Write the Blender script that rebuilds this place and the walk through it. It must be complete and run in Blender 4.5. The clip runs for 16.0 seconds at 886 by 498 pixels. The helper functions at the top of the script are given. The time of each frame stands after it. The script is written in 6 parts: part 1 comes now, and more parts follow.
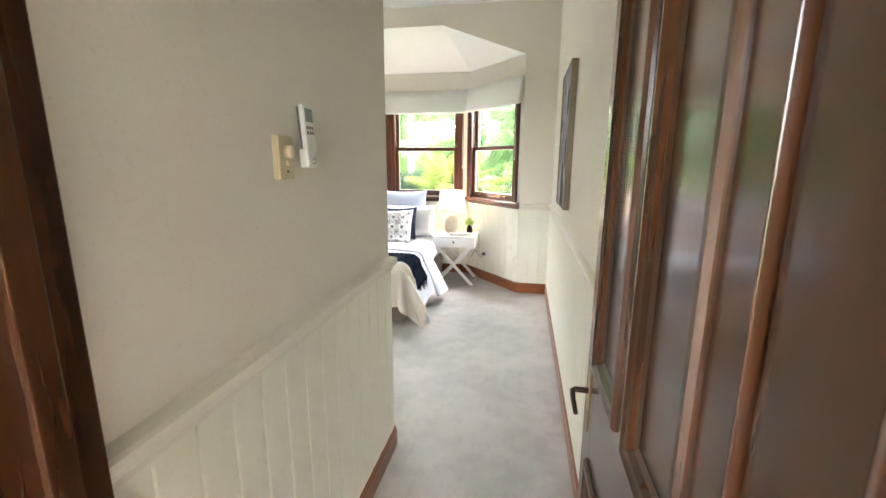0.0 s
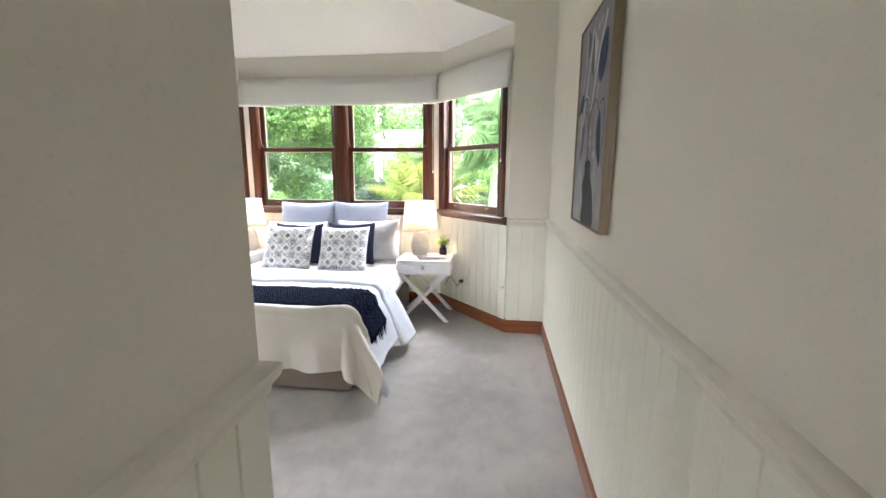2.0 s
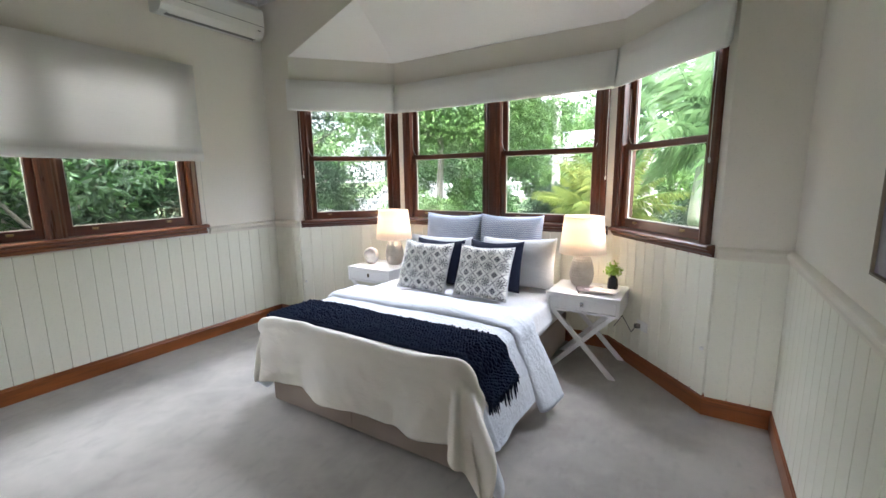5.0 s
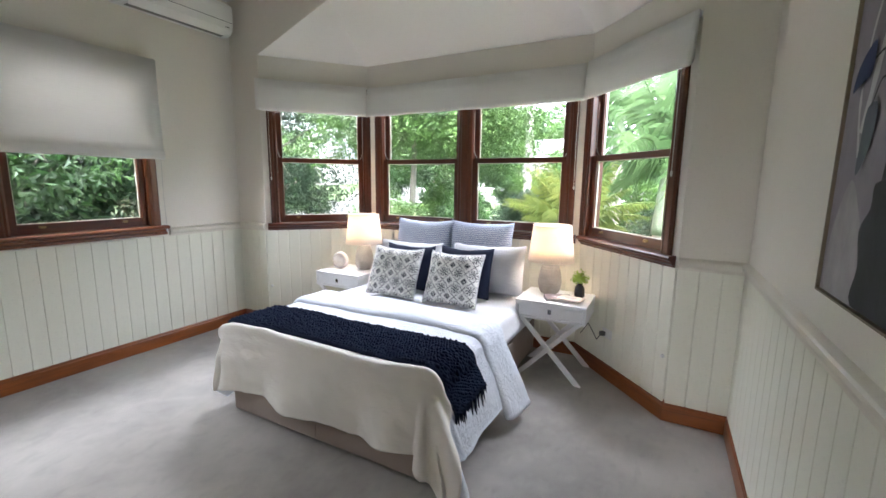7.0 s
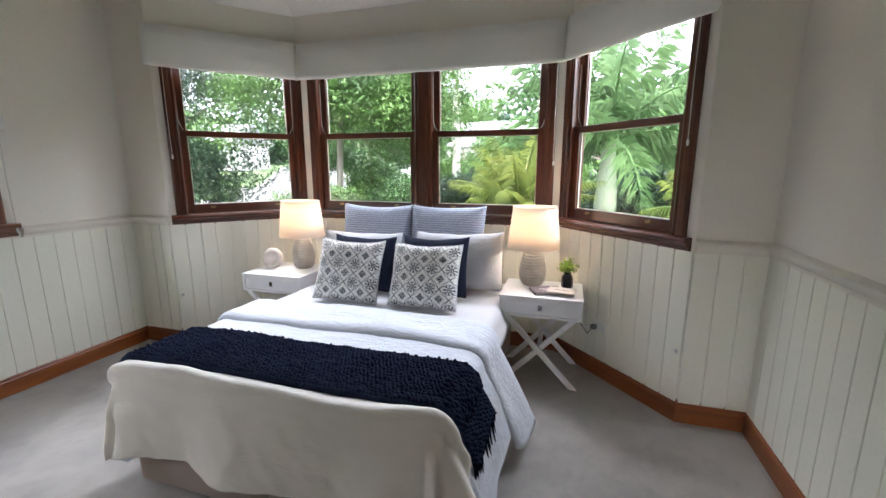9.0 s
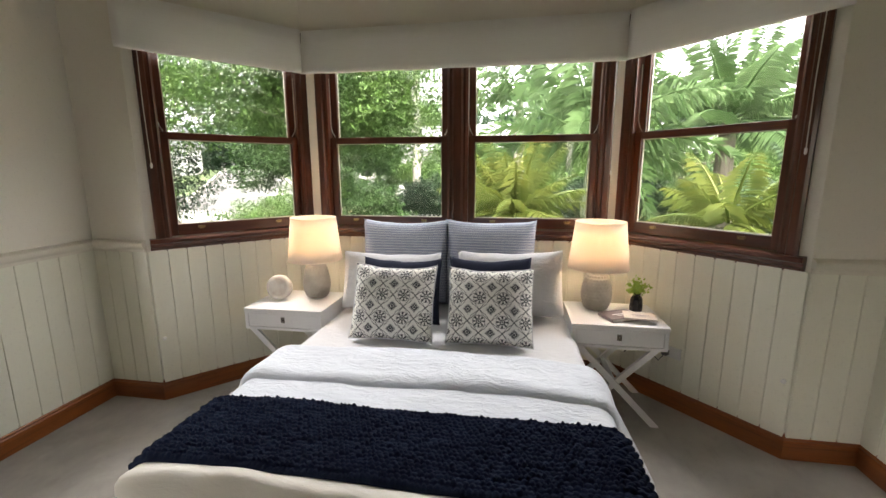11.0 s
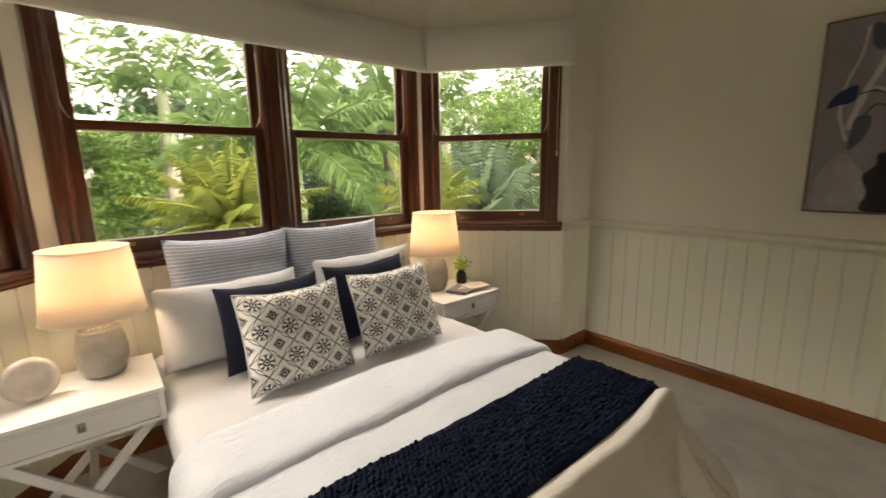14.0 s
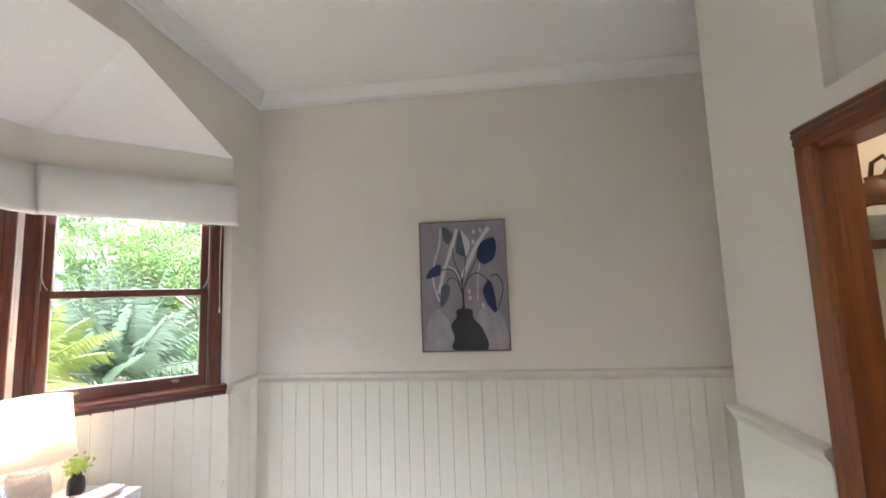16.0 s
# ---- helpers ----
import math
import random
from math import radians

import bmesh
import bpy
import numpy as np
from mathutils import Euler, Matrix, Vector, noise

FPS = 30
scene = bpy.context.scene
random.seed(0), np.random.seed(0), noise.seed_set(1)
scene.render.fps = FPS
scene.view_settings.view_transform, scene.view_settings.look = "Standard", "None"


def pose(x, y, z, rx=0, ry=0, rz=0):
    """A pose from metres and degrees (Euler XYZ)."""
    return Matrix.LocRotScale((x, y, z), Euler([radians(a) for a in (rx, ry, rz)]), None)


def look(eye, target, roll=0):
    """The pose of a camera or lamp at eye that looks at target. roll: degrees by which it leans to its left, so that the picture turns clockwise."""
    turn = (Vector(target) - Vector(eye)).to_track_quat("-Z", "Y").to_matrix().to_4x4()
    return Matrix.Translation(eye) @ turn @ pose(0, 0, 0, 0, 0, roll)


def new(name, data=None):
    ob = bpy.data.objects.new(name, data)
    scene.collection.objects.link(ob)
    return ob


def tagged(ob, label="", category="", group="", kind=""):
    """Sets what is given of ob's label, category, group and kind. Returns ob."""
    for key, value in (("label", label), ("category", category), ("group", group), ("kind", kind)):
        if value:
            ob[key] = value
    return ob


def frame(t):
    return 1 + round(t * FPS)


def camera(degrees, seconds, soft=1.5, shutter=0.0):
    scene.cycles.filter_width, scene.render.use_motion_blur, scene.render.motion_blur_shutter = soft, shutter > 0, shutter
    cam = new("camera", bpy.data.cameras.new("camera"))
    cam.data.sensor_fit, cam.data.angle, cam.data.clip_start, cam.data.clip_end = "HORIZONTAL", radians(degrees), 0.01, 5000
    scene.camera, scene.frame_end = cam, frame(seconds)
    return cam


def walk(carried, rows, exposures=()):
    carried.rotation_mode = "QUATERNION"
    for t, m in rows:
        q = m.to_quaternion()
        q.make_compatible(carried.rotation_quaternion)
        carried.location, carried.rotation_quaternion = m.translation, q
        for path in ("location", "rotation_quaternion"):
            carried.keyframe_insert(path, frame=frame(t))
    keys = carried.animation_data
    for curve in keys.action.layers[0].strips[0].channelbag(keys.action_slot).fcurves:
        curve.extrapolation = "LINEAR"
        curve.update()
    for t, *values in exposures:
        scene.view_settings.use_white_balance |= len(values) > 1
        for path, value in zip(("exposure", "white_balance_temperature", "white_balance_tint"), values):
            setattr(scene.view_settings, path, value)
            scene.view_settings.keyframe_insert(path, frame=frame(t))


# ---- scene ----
cam = camera(93.5, 16.0, shutter=0.2)
PATH = [
    (0, (0.93, 0.635, 1.513), (0.558, 2.558, 1.11), 0.3),
    (0.5, (0.876, 0.833, 1.505), (0.535, 2.76, 1.092), 0.6),
    (1, (0.802, 1.132, 1.51), (0.553, 3.075, 1.108), -0.2),
    (1.5, (0.752, 1.425, 1.458), (0.566, 3.379, 1.078), 0.1),
    (2, (0.765, 1.796, 1.452), (0.523, 3.749, 1.094), 0.3),
    (2.5, (0.764, 2.064, 1.448), (0.478, 4.006, 1.062), 0.2),
    (3, (0.745, 2.333, 1.462), (0.32, 4.249, 1.073), -0.1),
    (3.5, (0.759, 2.531, 1.461), (0.103, 4.38, 1.072), -0.1),
    (4, (0.778, 2.638, 1.467), (-0.074, 4.408, 1.088), -0.4),
    (4.5, (0.766, 2.637, 1.484), (-0.223, 4.338, 1.124), -0.8),
    (4.7, (0.771, 2.628, 1.484), (-0.263, 4.306, 1.139), -0.9),
    (6.8, (0.78, 2.627, 1.51), (-0.184, 4.352, 1.203), 0.6),
    (7, (0.782, 2.652, 1.499), (-0.14, 4.399, 1.182), 0.7),
    (7.5, (0.761, 2.724, 1.458), (-0.054, 4.518, 1.116), 0.8),
    (8, (0.635, 2.811, 1.445), (-0.083, 4.64, 1.073), 0.6),
    (8.5, (0.435, 2.919, 1.468), (-0.211, 4.772, 1.08), 0.2),
    (9, (0.239, 3.051, 1.441), (-0.335, 4.927, 1.055), -0.0),
    (9.2, (0.153, 3.114, 1.468), (-0.39, 4.998, 1.076), -0.2),
    (11.5, (-0.782, 3.333, 1.478), (-0.967, 5.291, 1.112), 0.4),
    (12, (-1.048, 3.357, 1.471), (-1.047, 5.317, 1.072), 0.9),
    (12.5, (-1.26, 3.414, 1.457), (-1.078, 5.364, 1.05), 0.5),
    (13, (-1.449, 3.537, 1.466), (-1.043, 5.455, 1.069), -0.3),
    (13.5, (-1.616, 3.627, 1.453), (-0.864, 5.44, 1.072), -1.2),
    (14, (-1.822, 3.715, 1.461), (-0.564, 5.225, 1.09), -1.0),
    (14.5, (-1.892, 3.78, 1.457), (-0.171, 4.754, 1.155), -0.1),
    (15, (-1.862, 3.738, 1.479), (0.086, 4.167, 1.331), 0.6),
    (15.5, (-1.858, 3.674, 1.502), (0.135, 3.837, 1.556), -0.3),
    (16, (-1.906, 3.697, 1.625), (0.071, 3.913, 1.841), -2.0),
]
EXPOSURES = [(0, 6.55, 6500, 14), (0.5, 6.25, 6500, 16), (1.0, 6.15, 6500, 16), (2.5, 5.8, 6100, 17), (3.5, 5.25, 6050, 15), (7, 5.25, 6100, 17), (9, 4.9, 6150, 18), (11.5, 4.55, 7600, 15), (12.5, 4.5, 8200, 14), (14.0, 4.45, 9000, 17), (14.5, 4.75, 9200, 21), (15.0, 5.15, 9200, 25), (15.5, 5.65, 8000, 27), (16, 5.95, 6250, 25)]
walk(cam, [(t, look(eye, target, roll)) for t, eye, target, roll in PATH], EXPOSURES)

# ---- world and sun: bright overcast day ----
world = bpy.data.worlds.new("sky")
scene.world = world
world.use_nodes = True
wn = world.node_tree
wn.nodes.clear()
w_out = wn.nodes.new("ShaderNodeOutputWorld")
w_bg = wn.nodes.new("ShaderNodeBackground")
w_sky = wn.nodes.new("ShaderNodeTexSky")
w_sky.sky_type, w_sky.sun_disc = "NISHITA", False
w_sky.sun_elevation, w_sky.sun_rotation = radians(58), radians(160)
w_sky.air_density, w_sky.dust_density, w_sky.ozone_density = 1.0, 4.0, 1.0
w_hs = wn.nodes.new("ShaderNodeHueSaturation")
w_hs.inputs["Saturation"].default_value = 0.25
w_bg.inputs["Strength"].default_value = 0.078
wn.links.new(w_sky.outputs[0], w_hs.inputs["Color"])
wn.links.new(w_hs.outputs[0], w_bg.inputs["Color"])
wn.links.new(w_bg.outputs[0], w_out.inputs["Surface"])

sun = new("sun", bpy.data.lights.new("sun", "SUN"))
sun.data.energy, sun.data.angle, sun.data.color = 0.33, radians(12), (1.0, 0.96, 0.9)
sun.matrix_world = look((0, 0, 20), (-3.0, 8.0, 0))



def area_lamp(name, eye, target, w, h, watts):
    """An added area lamp: stands in for sky above a window, fills the hall."""
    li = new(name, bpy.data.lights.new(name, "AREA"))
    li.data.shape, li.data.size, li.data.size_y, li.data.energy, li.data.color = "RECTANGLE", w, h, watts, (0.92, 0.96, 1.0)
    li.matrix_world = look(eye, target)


area_lamp("daylight_bay_north", (-0.94, 7.15, 2.92), (-0.94, 3.2, 2.7), 2.1, 0.9, 2.2)
area_lamp("daylight_bay_east", (1.15, 6.5, 2.92), (-1.6, 3.6, 2.7), 0.9, 0.9, 3.6)
area_lamp("daylight_bay_west", (-3.03, 6.5, 2.92), (-0.2, 3.6, 2.7), 0.9, 0.9, 6.5)
area_lamp("daylight_side", (-3.85, 3.7, 2.45), (-0.6, 3.7, 2.4), 3.2, 1.2, 11.5)
# no source known here: a fill lamp added to brighten passage and door
area_lamp("hall_fill", (0.5, -2.0, 1.6), (0.6, 2.0, 1.3), 1.0, 1.7, 0.035)

# ---- materials ----
class Sh:
    """A number in a node tree, with arithmetic."""
    def __init__(self, tree, socket):
        self.tree, self.socket = tree, socket
    def op(self, kind, other=None, third=None):
        n = self.tree.nodes.new("ShaderNodeMath")
        n.operation = kind
        for k, v in enumerate((self, other, third)):
            if v is None:
                continue
            if isinstance(v, Sh):
                self.tree.links.new(v.socket, n.inputs[k])
            else:
                n.inputs[k].default_value = v
        return Sh(self.tree, n.outputs[0])
    def __add__(self, o): return self.op("ADD", o)
    def __sub__(self, o): return self.op("SUBTRACT", o)
    def __mul__(self, o): return self.op("MULTIPLY", o)
    def lt(self, o): return self.op("LESS_THAN", o)
    def gt(self, o): return self.op("GREATER_THAN", o)
    def mx(self, o): return self.op("MAXIMUM", o)
    def fract(self): return self.op("FRACT")
    def floor(self): return self.op("FLOOR")
    def ab(self): return self.op("ABSOLUTE")


def begin(name):
    m = bpy.data.materials.new(name)
    m.use_nodes = True
    t = m.node_tree
    return m, t, t.nodes["Principled BSDF"]


def coords(t, scale=(1, 1, 1), which="Object"):
    tc = t.nodes.new("ShaderNodeTexCoord")
    mp = t.nodes.new("ShaderNodeMapping")
    mp.inputs["Scale"].default_value = scale
    t.links.new(tc.outputs[which], mp.inputs["Vector"])
    return mp.outputs[0]


def noise_node(t, vec, scale, detail=4.0, rough=0.55):
    n = t.nodes.new("ShaderNodeTexNoise")
    n.inputs["Scale"].default_value, n.inputs["Detail"].default_value, n.inputs["Roughness"].default_value = scale, detail, rough
    t.links.new(vec, n.inputs["Vector"])
    return n.outputs["Fac"]


def mixc(t, fac, a, b):
    n = t.nodes.new("ShaderNodeMix")
    n.data_type = "RGBA"
    for sock, v in ((n.inputs[0], fac), (n.inputs[6], a), (n.inputs[7], b)):
        if isinstance(v, bpy.types.NodeSocket):
            t.links.new(v, sock)
        elif isinstance(v, (int, float)):
            sock.default_value = v
        else:
            sock.default_value = (*v, 1)
    return n.outputs[2]


def ramp(t, fac, lo, hi):
    n = t.nodes.new("ShaderNodeMapRange")
    n.inputs["From Min"].default_value, n.inputs["From Max"].default_value = lo, hi
    t.links.new(fac, n.inputs["Value"])
    return n.outputs[0]


def bump(t, p, height, strength, dist=0.01):
    b = t.nodes.new("ShaderNodeBump")
    b.inputs["Strength"].default_value, b.inputs["Distance"].default_value = strength, dist
    t.links.new(height, b.inputs["Height"])
    t.links.new(b.outputs[0], p.inputs["Normal"])


def rough_var(t, p, fac, lo, hi):
    n = t.nodes.new("ShaderNodeMapRange")
    n.inputs["To Min"].default_value, n.inputs["To Max"].default_value = lo, hi
    t.links.new(fac, n.inputs["Value"])
    t.links.new(n.outputs[0], p.inputs["Roughness"])


def surface(name, c1, c2, rough=0.6, coarse=2.0, fine=60.0, bumpy=0.1, stretch=(1, 1, 1), metal=0.0, dist=0.003, spec=0.5, sheen=0.0):
    """Colour drifting between c1 and c2 at a coarse and a fine scale, with fine relief."""
    m, t, p = begin(name)
    v = coords(t, stretch)
    a, b = noise_node(t, v, coarse, 3), noise_node(t, v, fine, 4)
    col = mixc(t, ramp(t, a, 0.3, 0.7), c1, c2)
    dark = tuple(0.82 * (x + y) / 2 for x, y in zip(c1, c2))
    col = mixc(t, ramp(t, b, 0.58, 0.95), col, dark)
    t.links.new(col, p.inputs["Base Color"])
    p.inputs["Metallic"].default_value = metal
    p.inputs["Specular IOR Level"].default_value = spec
    p.inputs["Sheen Weight"].default_value = sheen
    rough_var(t, p, a, rough - 0.06, rough + 0.06)
    bump(t, p, b, bumpy, dist)
    return m


def wood(name, dark, light, axis, rough=0.3, coat=0.3, ring=9.0):
    """Varnished timber, grain along one of the object's axes."""
    m, t, p = begin(name)
    s = [ring, ring, ring]
    s[axis] = 0.7
    v = coords(t, s)
    a = noise_node(t, v, 2.2, 5, 0.6)
    s2 = [90, 90, 90]
    s2[axis] = 2.5
    b = noise_node(t, coords(t, s2), 1.0, 3)
    obj = t.nodes.new("ShaderNodeObjectInfo")
    rnd = Sh(t, obj.outputs["Random"]) * 0.25
    fac = (Sh(t, ramp(t, a, 0.3, 0.72)) * 0.85 + rnd).socket
    col = mixc(t, fac, dark, light)
    col = mixc(t, ramp(t, b, 0.55, 0.85), col, tuple(0.6 * x for x in dark))
    t.links.new(col, p.inputs["Base Color"])
    rough_var(t, p, a, rough - 0.08, rough + 0.1)
    p.inputs["Coat Weight"].default_value = coat
    p.inputs["Coat Roughness"].default_value = 0.15
    bump(t, p, b, 0.12, 0.002)
    return m


WALL = surface("wall_paint", (0.76, 0.72, 0.645), (0.73, 0.69, 0.615), 0.72, 0.8, 90, 0.06, dist=0.002, spec=0.35)
DADO = surface("wainscot_paint", (0.76, 0.75, 0.645), (0.73, 0.72, 0.615), 0.42, 1.2, 60, 0.06, dist=0.002)
TRIMW = surface("cream_trim_paint", (0.72, 0.68, 0.59), (0.68, 0.64, 0.55), 0.4, 2, 50, 0.05)
CEIL = surface("ceiling_paint", (0.80, 0.79, 0.77), (0.77, 0.76, 0.735), 0.8, 0.9, 70, 0.05)
WIN_Z = wood("window_timber_upright", (0.026, 0.0062, 0.0028), (0.125, 0.029, 0.0095), 2, 0.3, 0.25)
WIN_X = wood("window_timber_level", (0.026, 0.0062, 0.0028), (0.120, 0.028, 0.0095), 0, 0.3, 0.25)
SKIRT = wood("skirting_timber", (0.12, 0.030, 0.0065), (0.31, 0.089, 0.0165), 0, 0.32, 0.3, 5)
DOORW = wood("door_timber_upright", (0.026, 0.0088, 0.0036), (0.075, 0.027, 0.0095), 2, 0.22, 0.4, 5)
DOORX = wood("door_timber_level", (0.026, 0.0088, 0.0036), (0.073, 0.026, 0.0092), 1, 0.22, 0.4, 5)
ARCHW = wood("closet_timber_upright", (0.11, 0.029, 0.007), (0.28, 0.083, 0.018), 2, 0.35, 0.25, 8)
ARCHX = wood("closet_timber_level", (0.11, 0.029, 0.007), (0.28, 0.083, 0.018), 0, 0.35, 0.25, 8)
WHITE = surface("white_lacquer", (0.80, 0.80, 0.81), (0.77, 0.77, 0.78), 0.35, 3, 40, 0.03)
def creased(name, c1, c2, weave=170, amount=0.35):
    """Washed cotton: soft creases over a fine weave."""
    m, t, p = begin(name)
    v = coords(t)
    warp = t.nodes.new("ShaderNodeVectorMath")
    warp.operation = "MULTIPLY_ADD"
    nz = t.nodes.new("ShaderNodeTexNoise")
    nz.inputs["Scale"].default_value = 5.0
    t.links.new(v, nz.inputs["Vector"])
    t.links.new(nz.outputs["Color"], warp.inputs[0])
    warp.inputs[1].default_value = (0.16, 0.16, 0.16)
    t.links.new(v, warp.inputs[2])
    st_ = t.nodes.new("ShaderNodeMapping")
    st_.inputs["Scale"].default_value = (11.0, 34.0, 28.0)
    t.links.new(warp.outputs[0], st_.inputs["Vector"])
    cr = noise_node(t, st_.outputs[0], 1.0, 5, 0.62)
    fine = noise_node(t, v, weave, 3)
    big = noise_node(t, v, 4, 2)
    col = mixc(t, ramp(t, big, 0.3, 0.7), c1, c2)
    t.links.new(col, p.inputs["Base Color"])
    p.inputs["Roughness"].default_value, p.inputs["Sheen Weight"].default_value = 0.9, 0.15
    bump(t, p, (Sh(t, cr) * 1.0 + Sh(t, fine) * 0.12).socket, amount, 0.012)
    return m


LINEN = creased("washed_white_linen", (0.605, 0.64, 0.70), (0.565, 0.60, 0.66), 170, 1.0)
SHEET = creased("washed_white_cotton", (0.65, 0.655, 0.68), (0.62, 0.625, 0.65), 200, 0.6)
BASEF = surface("beige_base_fabric", (0.36, 0.29, 0.25), (0.31, 0.25, 0.215), 0.95, 4, 260, 0.3, sheen=0.2, dist=0.002)
NAVY = surface("navy_knit", (0.0045, 0.009, 0.026), (0.010, 0.018, 0.042), 0.95, 9, 220, 0.6, dist=0.004, spec=0.15)
NAVYC = surface("navy_cotton", (0.008, 0.011, 0.026), (0.014, 0.018, 0.036), 0.9, 6, 260, 0.3, dist=0.002, spec=0.2)
CREAMT = creased("cream_wool", (0.80, 0.765, 0.71), (0.75, 0.715, 0.655), 150, 0.45)
PLASTIC = surface("white_plastic", (0.72, 0.72, 0.70), (0.69, 0.69, 0.67), 0.35, 4, 60, 0.03)
IVORY = surface("ivory_plastic", (0.62, 0.53, 0.34), (0.57, 0.48, 0.30), 0.4, 5, 60, 0.04)
GREYP = surface("grey_plastic", (0.12, 0.12, 0.12), (0.09, 0.09, 0.09), 0.4, 5, 60, 0.03)
BLACK = surface("black_glass", (0.012, 0.012, 0.014), (0.02, 0.02, 0.022), 0.15, 6, 30, 0.1)
BRASS = surface("aged_brass", (0.33, 0.23, 0.10), (0.22, 0.15, 0.07), 0.35, 12, 80, 0.1, metal=1.0)
NICKEL = surface("nickel", (0.5, 0.5, 0.5), (0.4, 0.4, 0.4), 0.25, 12, 80, 0.05, metal=1.0)
BRONZE = surface("dark_bronze", (0.10, 0.075, 0.05), (0.06, 0.045, 0.03), 0.35, 12, 80, 0.1, metal=1.0)
CERAMIC = surface("textured_ceramic", (0.46, 0.43, 0.38), (0.36, 0.335, 0.295), 0.6, 14, 90, 0.25)
CORD = surface("blind_cord", (0.6, 0.58, 0.54), (0.5, 0.48, 0.44), 0.8, 20, 200, 0.1)


def carpet_material():
    m, t, p = begin("grey_carpet")
    v = coords(t)
    big, mid, pile = noise_node(t, v, 1.3, 4, 0.6), noise_node(t, v, 7.0, 4), noise_node(t, v, 420, 3)
    tread = noise_node(t, coords(t, (1.0, 0.45, 1.0)), 16.0, 5, 0.7)
    c = mixc(t, ramp(t, big, 0.40, 0.62), (0.44, 0.415, 0.38), (0.33, 0.31, 0.285))
    c = mixc(t, (Sh(t, ramp(t, mid, 0.45, 0.75)) * 0.6).socket, c, (0.48, 0.455, 0.42))
    c = mixc(t, (Sh(t, ramp(t, tread, 0.52, 0.72)) * 0.45).socket, c, (0.27, 0.255, 0.235))
    c = mixc(t, ramp(t, pile, 0.5, 0.9), c, (0.27, 0.255, 0.235))
    t.links.new(c, p.inputs["Base Color"])
    p.inputs["Roughness"].default_value, p.inputs["Sheen Weight"].default_value = 0.98, 0.15
    h = Sh(t, pile) * 1.0 + Sh(t, mid) * 0.8
    bump(t, p, h.socket, 0.55, 0.006)
    return m


CARPET = carpet_material()


def glass_material():
    m = bpy.data.materials.new("window_glass")
    m.use_nodes = True
    t = m.node_tree
    t.nodes.clear()
    o, mx_, tr, gl, fr = (t.nodes.new(k) for k in ("ShaderNodeOutputMaterial", "ShaderNodeMixShader", "ShaderNodeBsdfTransparent", "ShaderNodeBsdfGlossy", "ShaderNodeLayerWeight"))
    tr.inputs[0].default_value = (0.95, 0.97, 0.955, 1)
    gl.inputs["Roughness"].default_value = 0.02
    fr.inputs["Blend"].default_value = 0.5
    gloss = Sh(t, fr.outputs["Facing"]).op("POWER", 5.0) * 0.5 + 0.03
    t.links.new(gloss.socket, mx_.inputs[0])
    t.links.new(tr.outputs[0], mx_.inputs[1])
    t.links.new(gl.outputs[0], mx_.inputs[2])
    t.links.new(mx_.outputs[0], o.inputs["Surface"])
    return m


GLASS = glass_material()


def shade_material():
    m = bpy.data.materials.new("lampshade_fabric")
    m.use_nodes = True
    t = m.node_tree
    p = t.nodes["Principled BSDF"]
    v = coords(t, (1, 1, 0.3))
    b = noise_node(t, v, 220, 3)
    p.inputs["Base Color"].default_value = (0.82, 0.79, 0.73, 1)
    p.inputs["Roughness"].default_value = 0.9
    bump(t, p, b, 0.2, 0.001)
    tl, mx_ = t.nodes.new("ShaderNodeBsdfTranslucent"), t.nodes.new("ShaderNodeMixShader")
    tl.inputs[0].default_value = (0.92, 0.79, 0.64, 1)
    mx_.inputs[0].default_value = 0.42
    t.links.new(p.outputs[0], mx_.inputs[1])
    t.links.new(tl.outputs[0], mx_.inputs[2])
    t.links.new(mx_.outputs[0], t.nodes["Material Output"].inputs["Surface"])
    return m


SHADE = shade_material()


def blind_material():
    """White linen that lets some daylight through its weave."""
    m, t, p = begin("blind_linen")
    v = coords(t, (1, 1, 1))
    slub = noise_node(t, coords(t, (3, 3, 60)), 3.0, 4)
    weave, big = noise_node(t, v, 260, 3), noise_node(t, v, 1.5, 2)
    c = mixc(t, ramp(t, big, 0.3, 0.7), (0.80, 0.79, 0.765), (0.76, 0.75, 0.725))
    c = mixc(t, (Sh(t, ramp(t, slub, 0.5, 0.8)) * 0.5).socket, c, (0.70, 0.69, 0.66))
    t.links.new(c, p.inputs["Base Color"])
    p.inputs["Roughness"].default_value = 0.92
    bump(t, p, (Sh(t, weave) * 0.5 + Sh(t, slub) * 0.5).socket, 0.25, 0.002)
    tl, mx_ = t.nodes.new("ShaderNodeBsdfTranslucent"), t.nodes.new("ShaderNodeMixShader")
    tl.inputs[0].default_value = (0.86, 0.83, 0.78, 1)
    mx_.inputs[0].default_value = 0.12
    t.links.new(p.outputs[0], mx_.inputs[1])
    t.links.new(tl.outputs[0], mx_.inputs[2])
    t.links.new(mx_.outputs[0], t.nodes["Material Output"].inputs["Surface"])
    return m


BLINDM = blind_material()


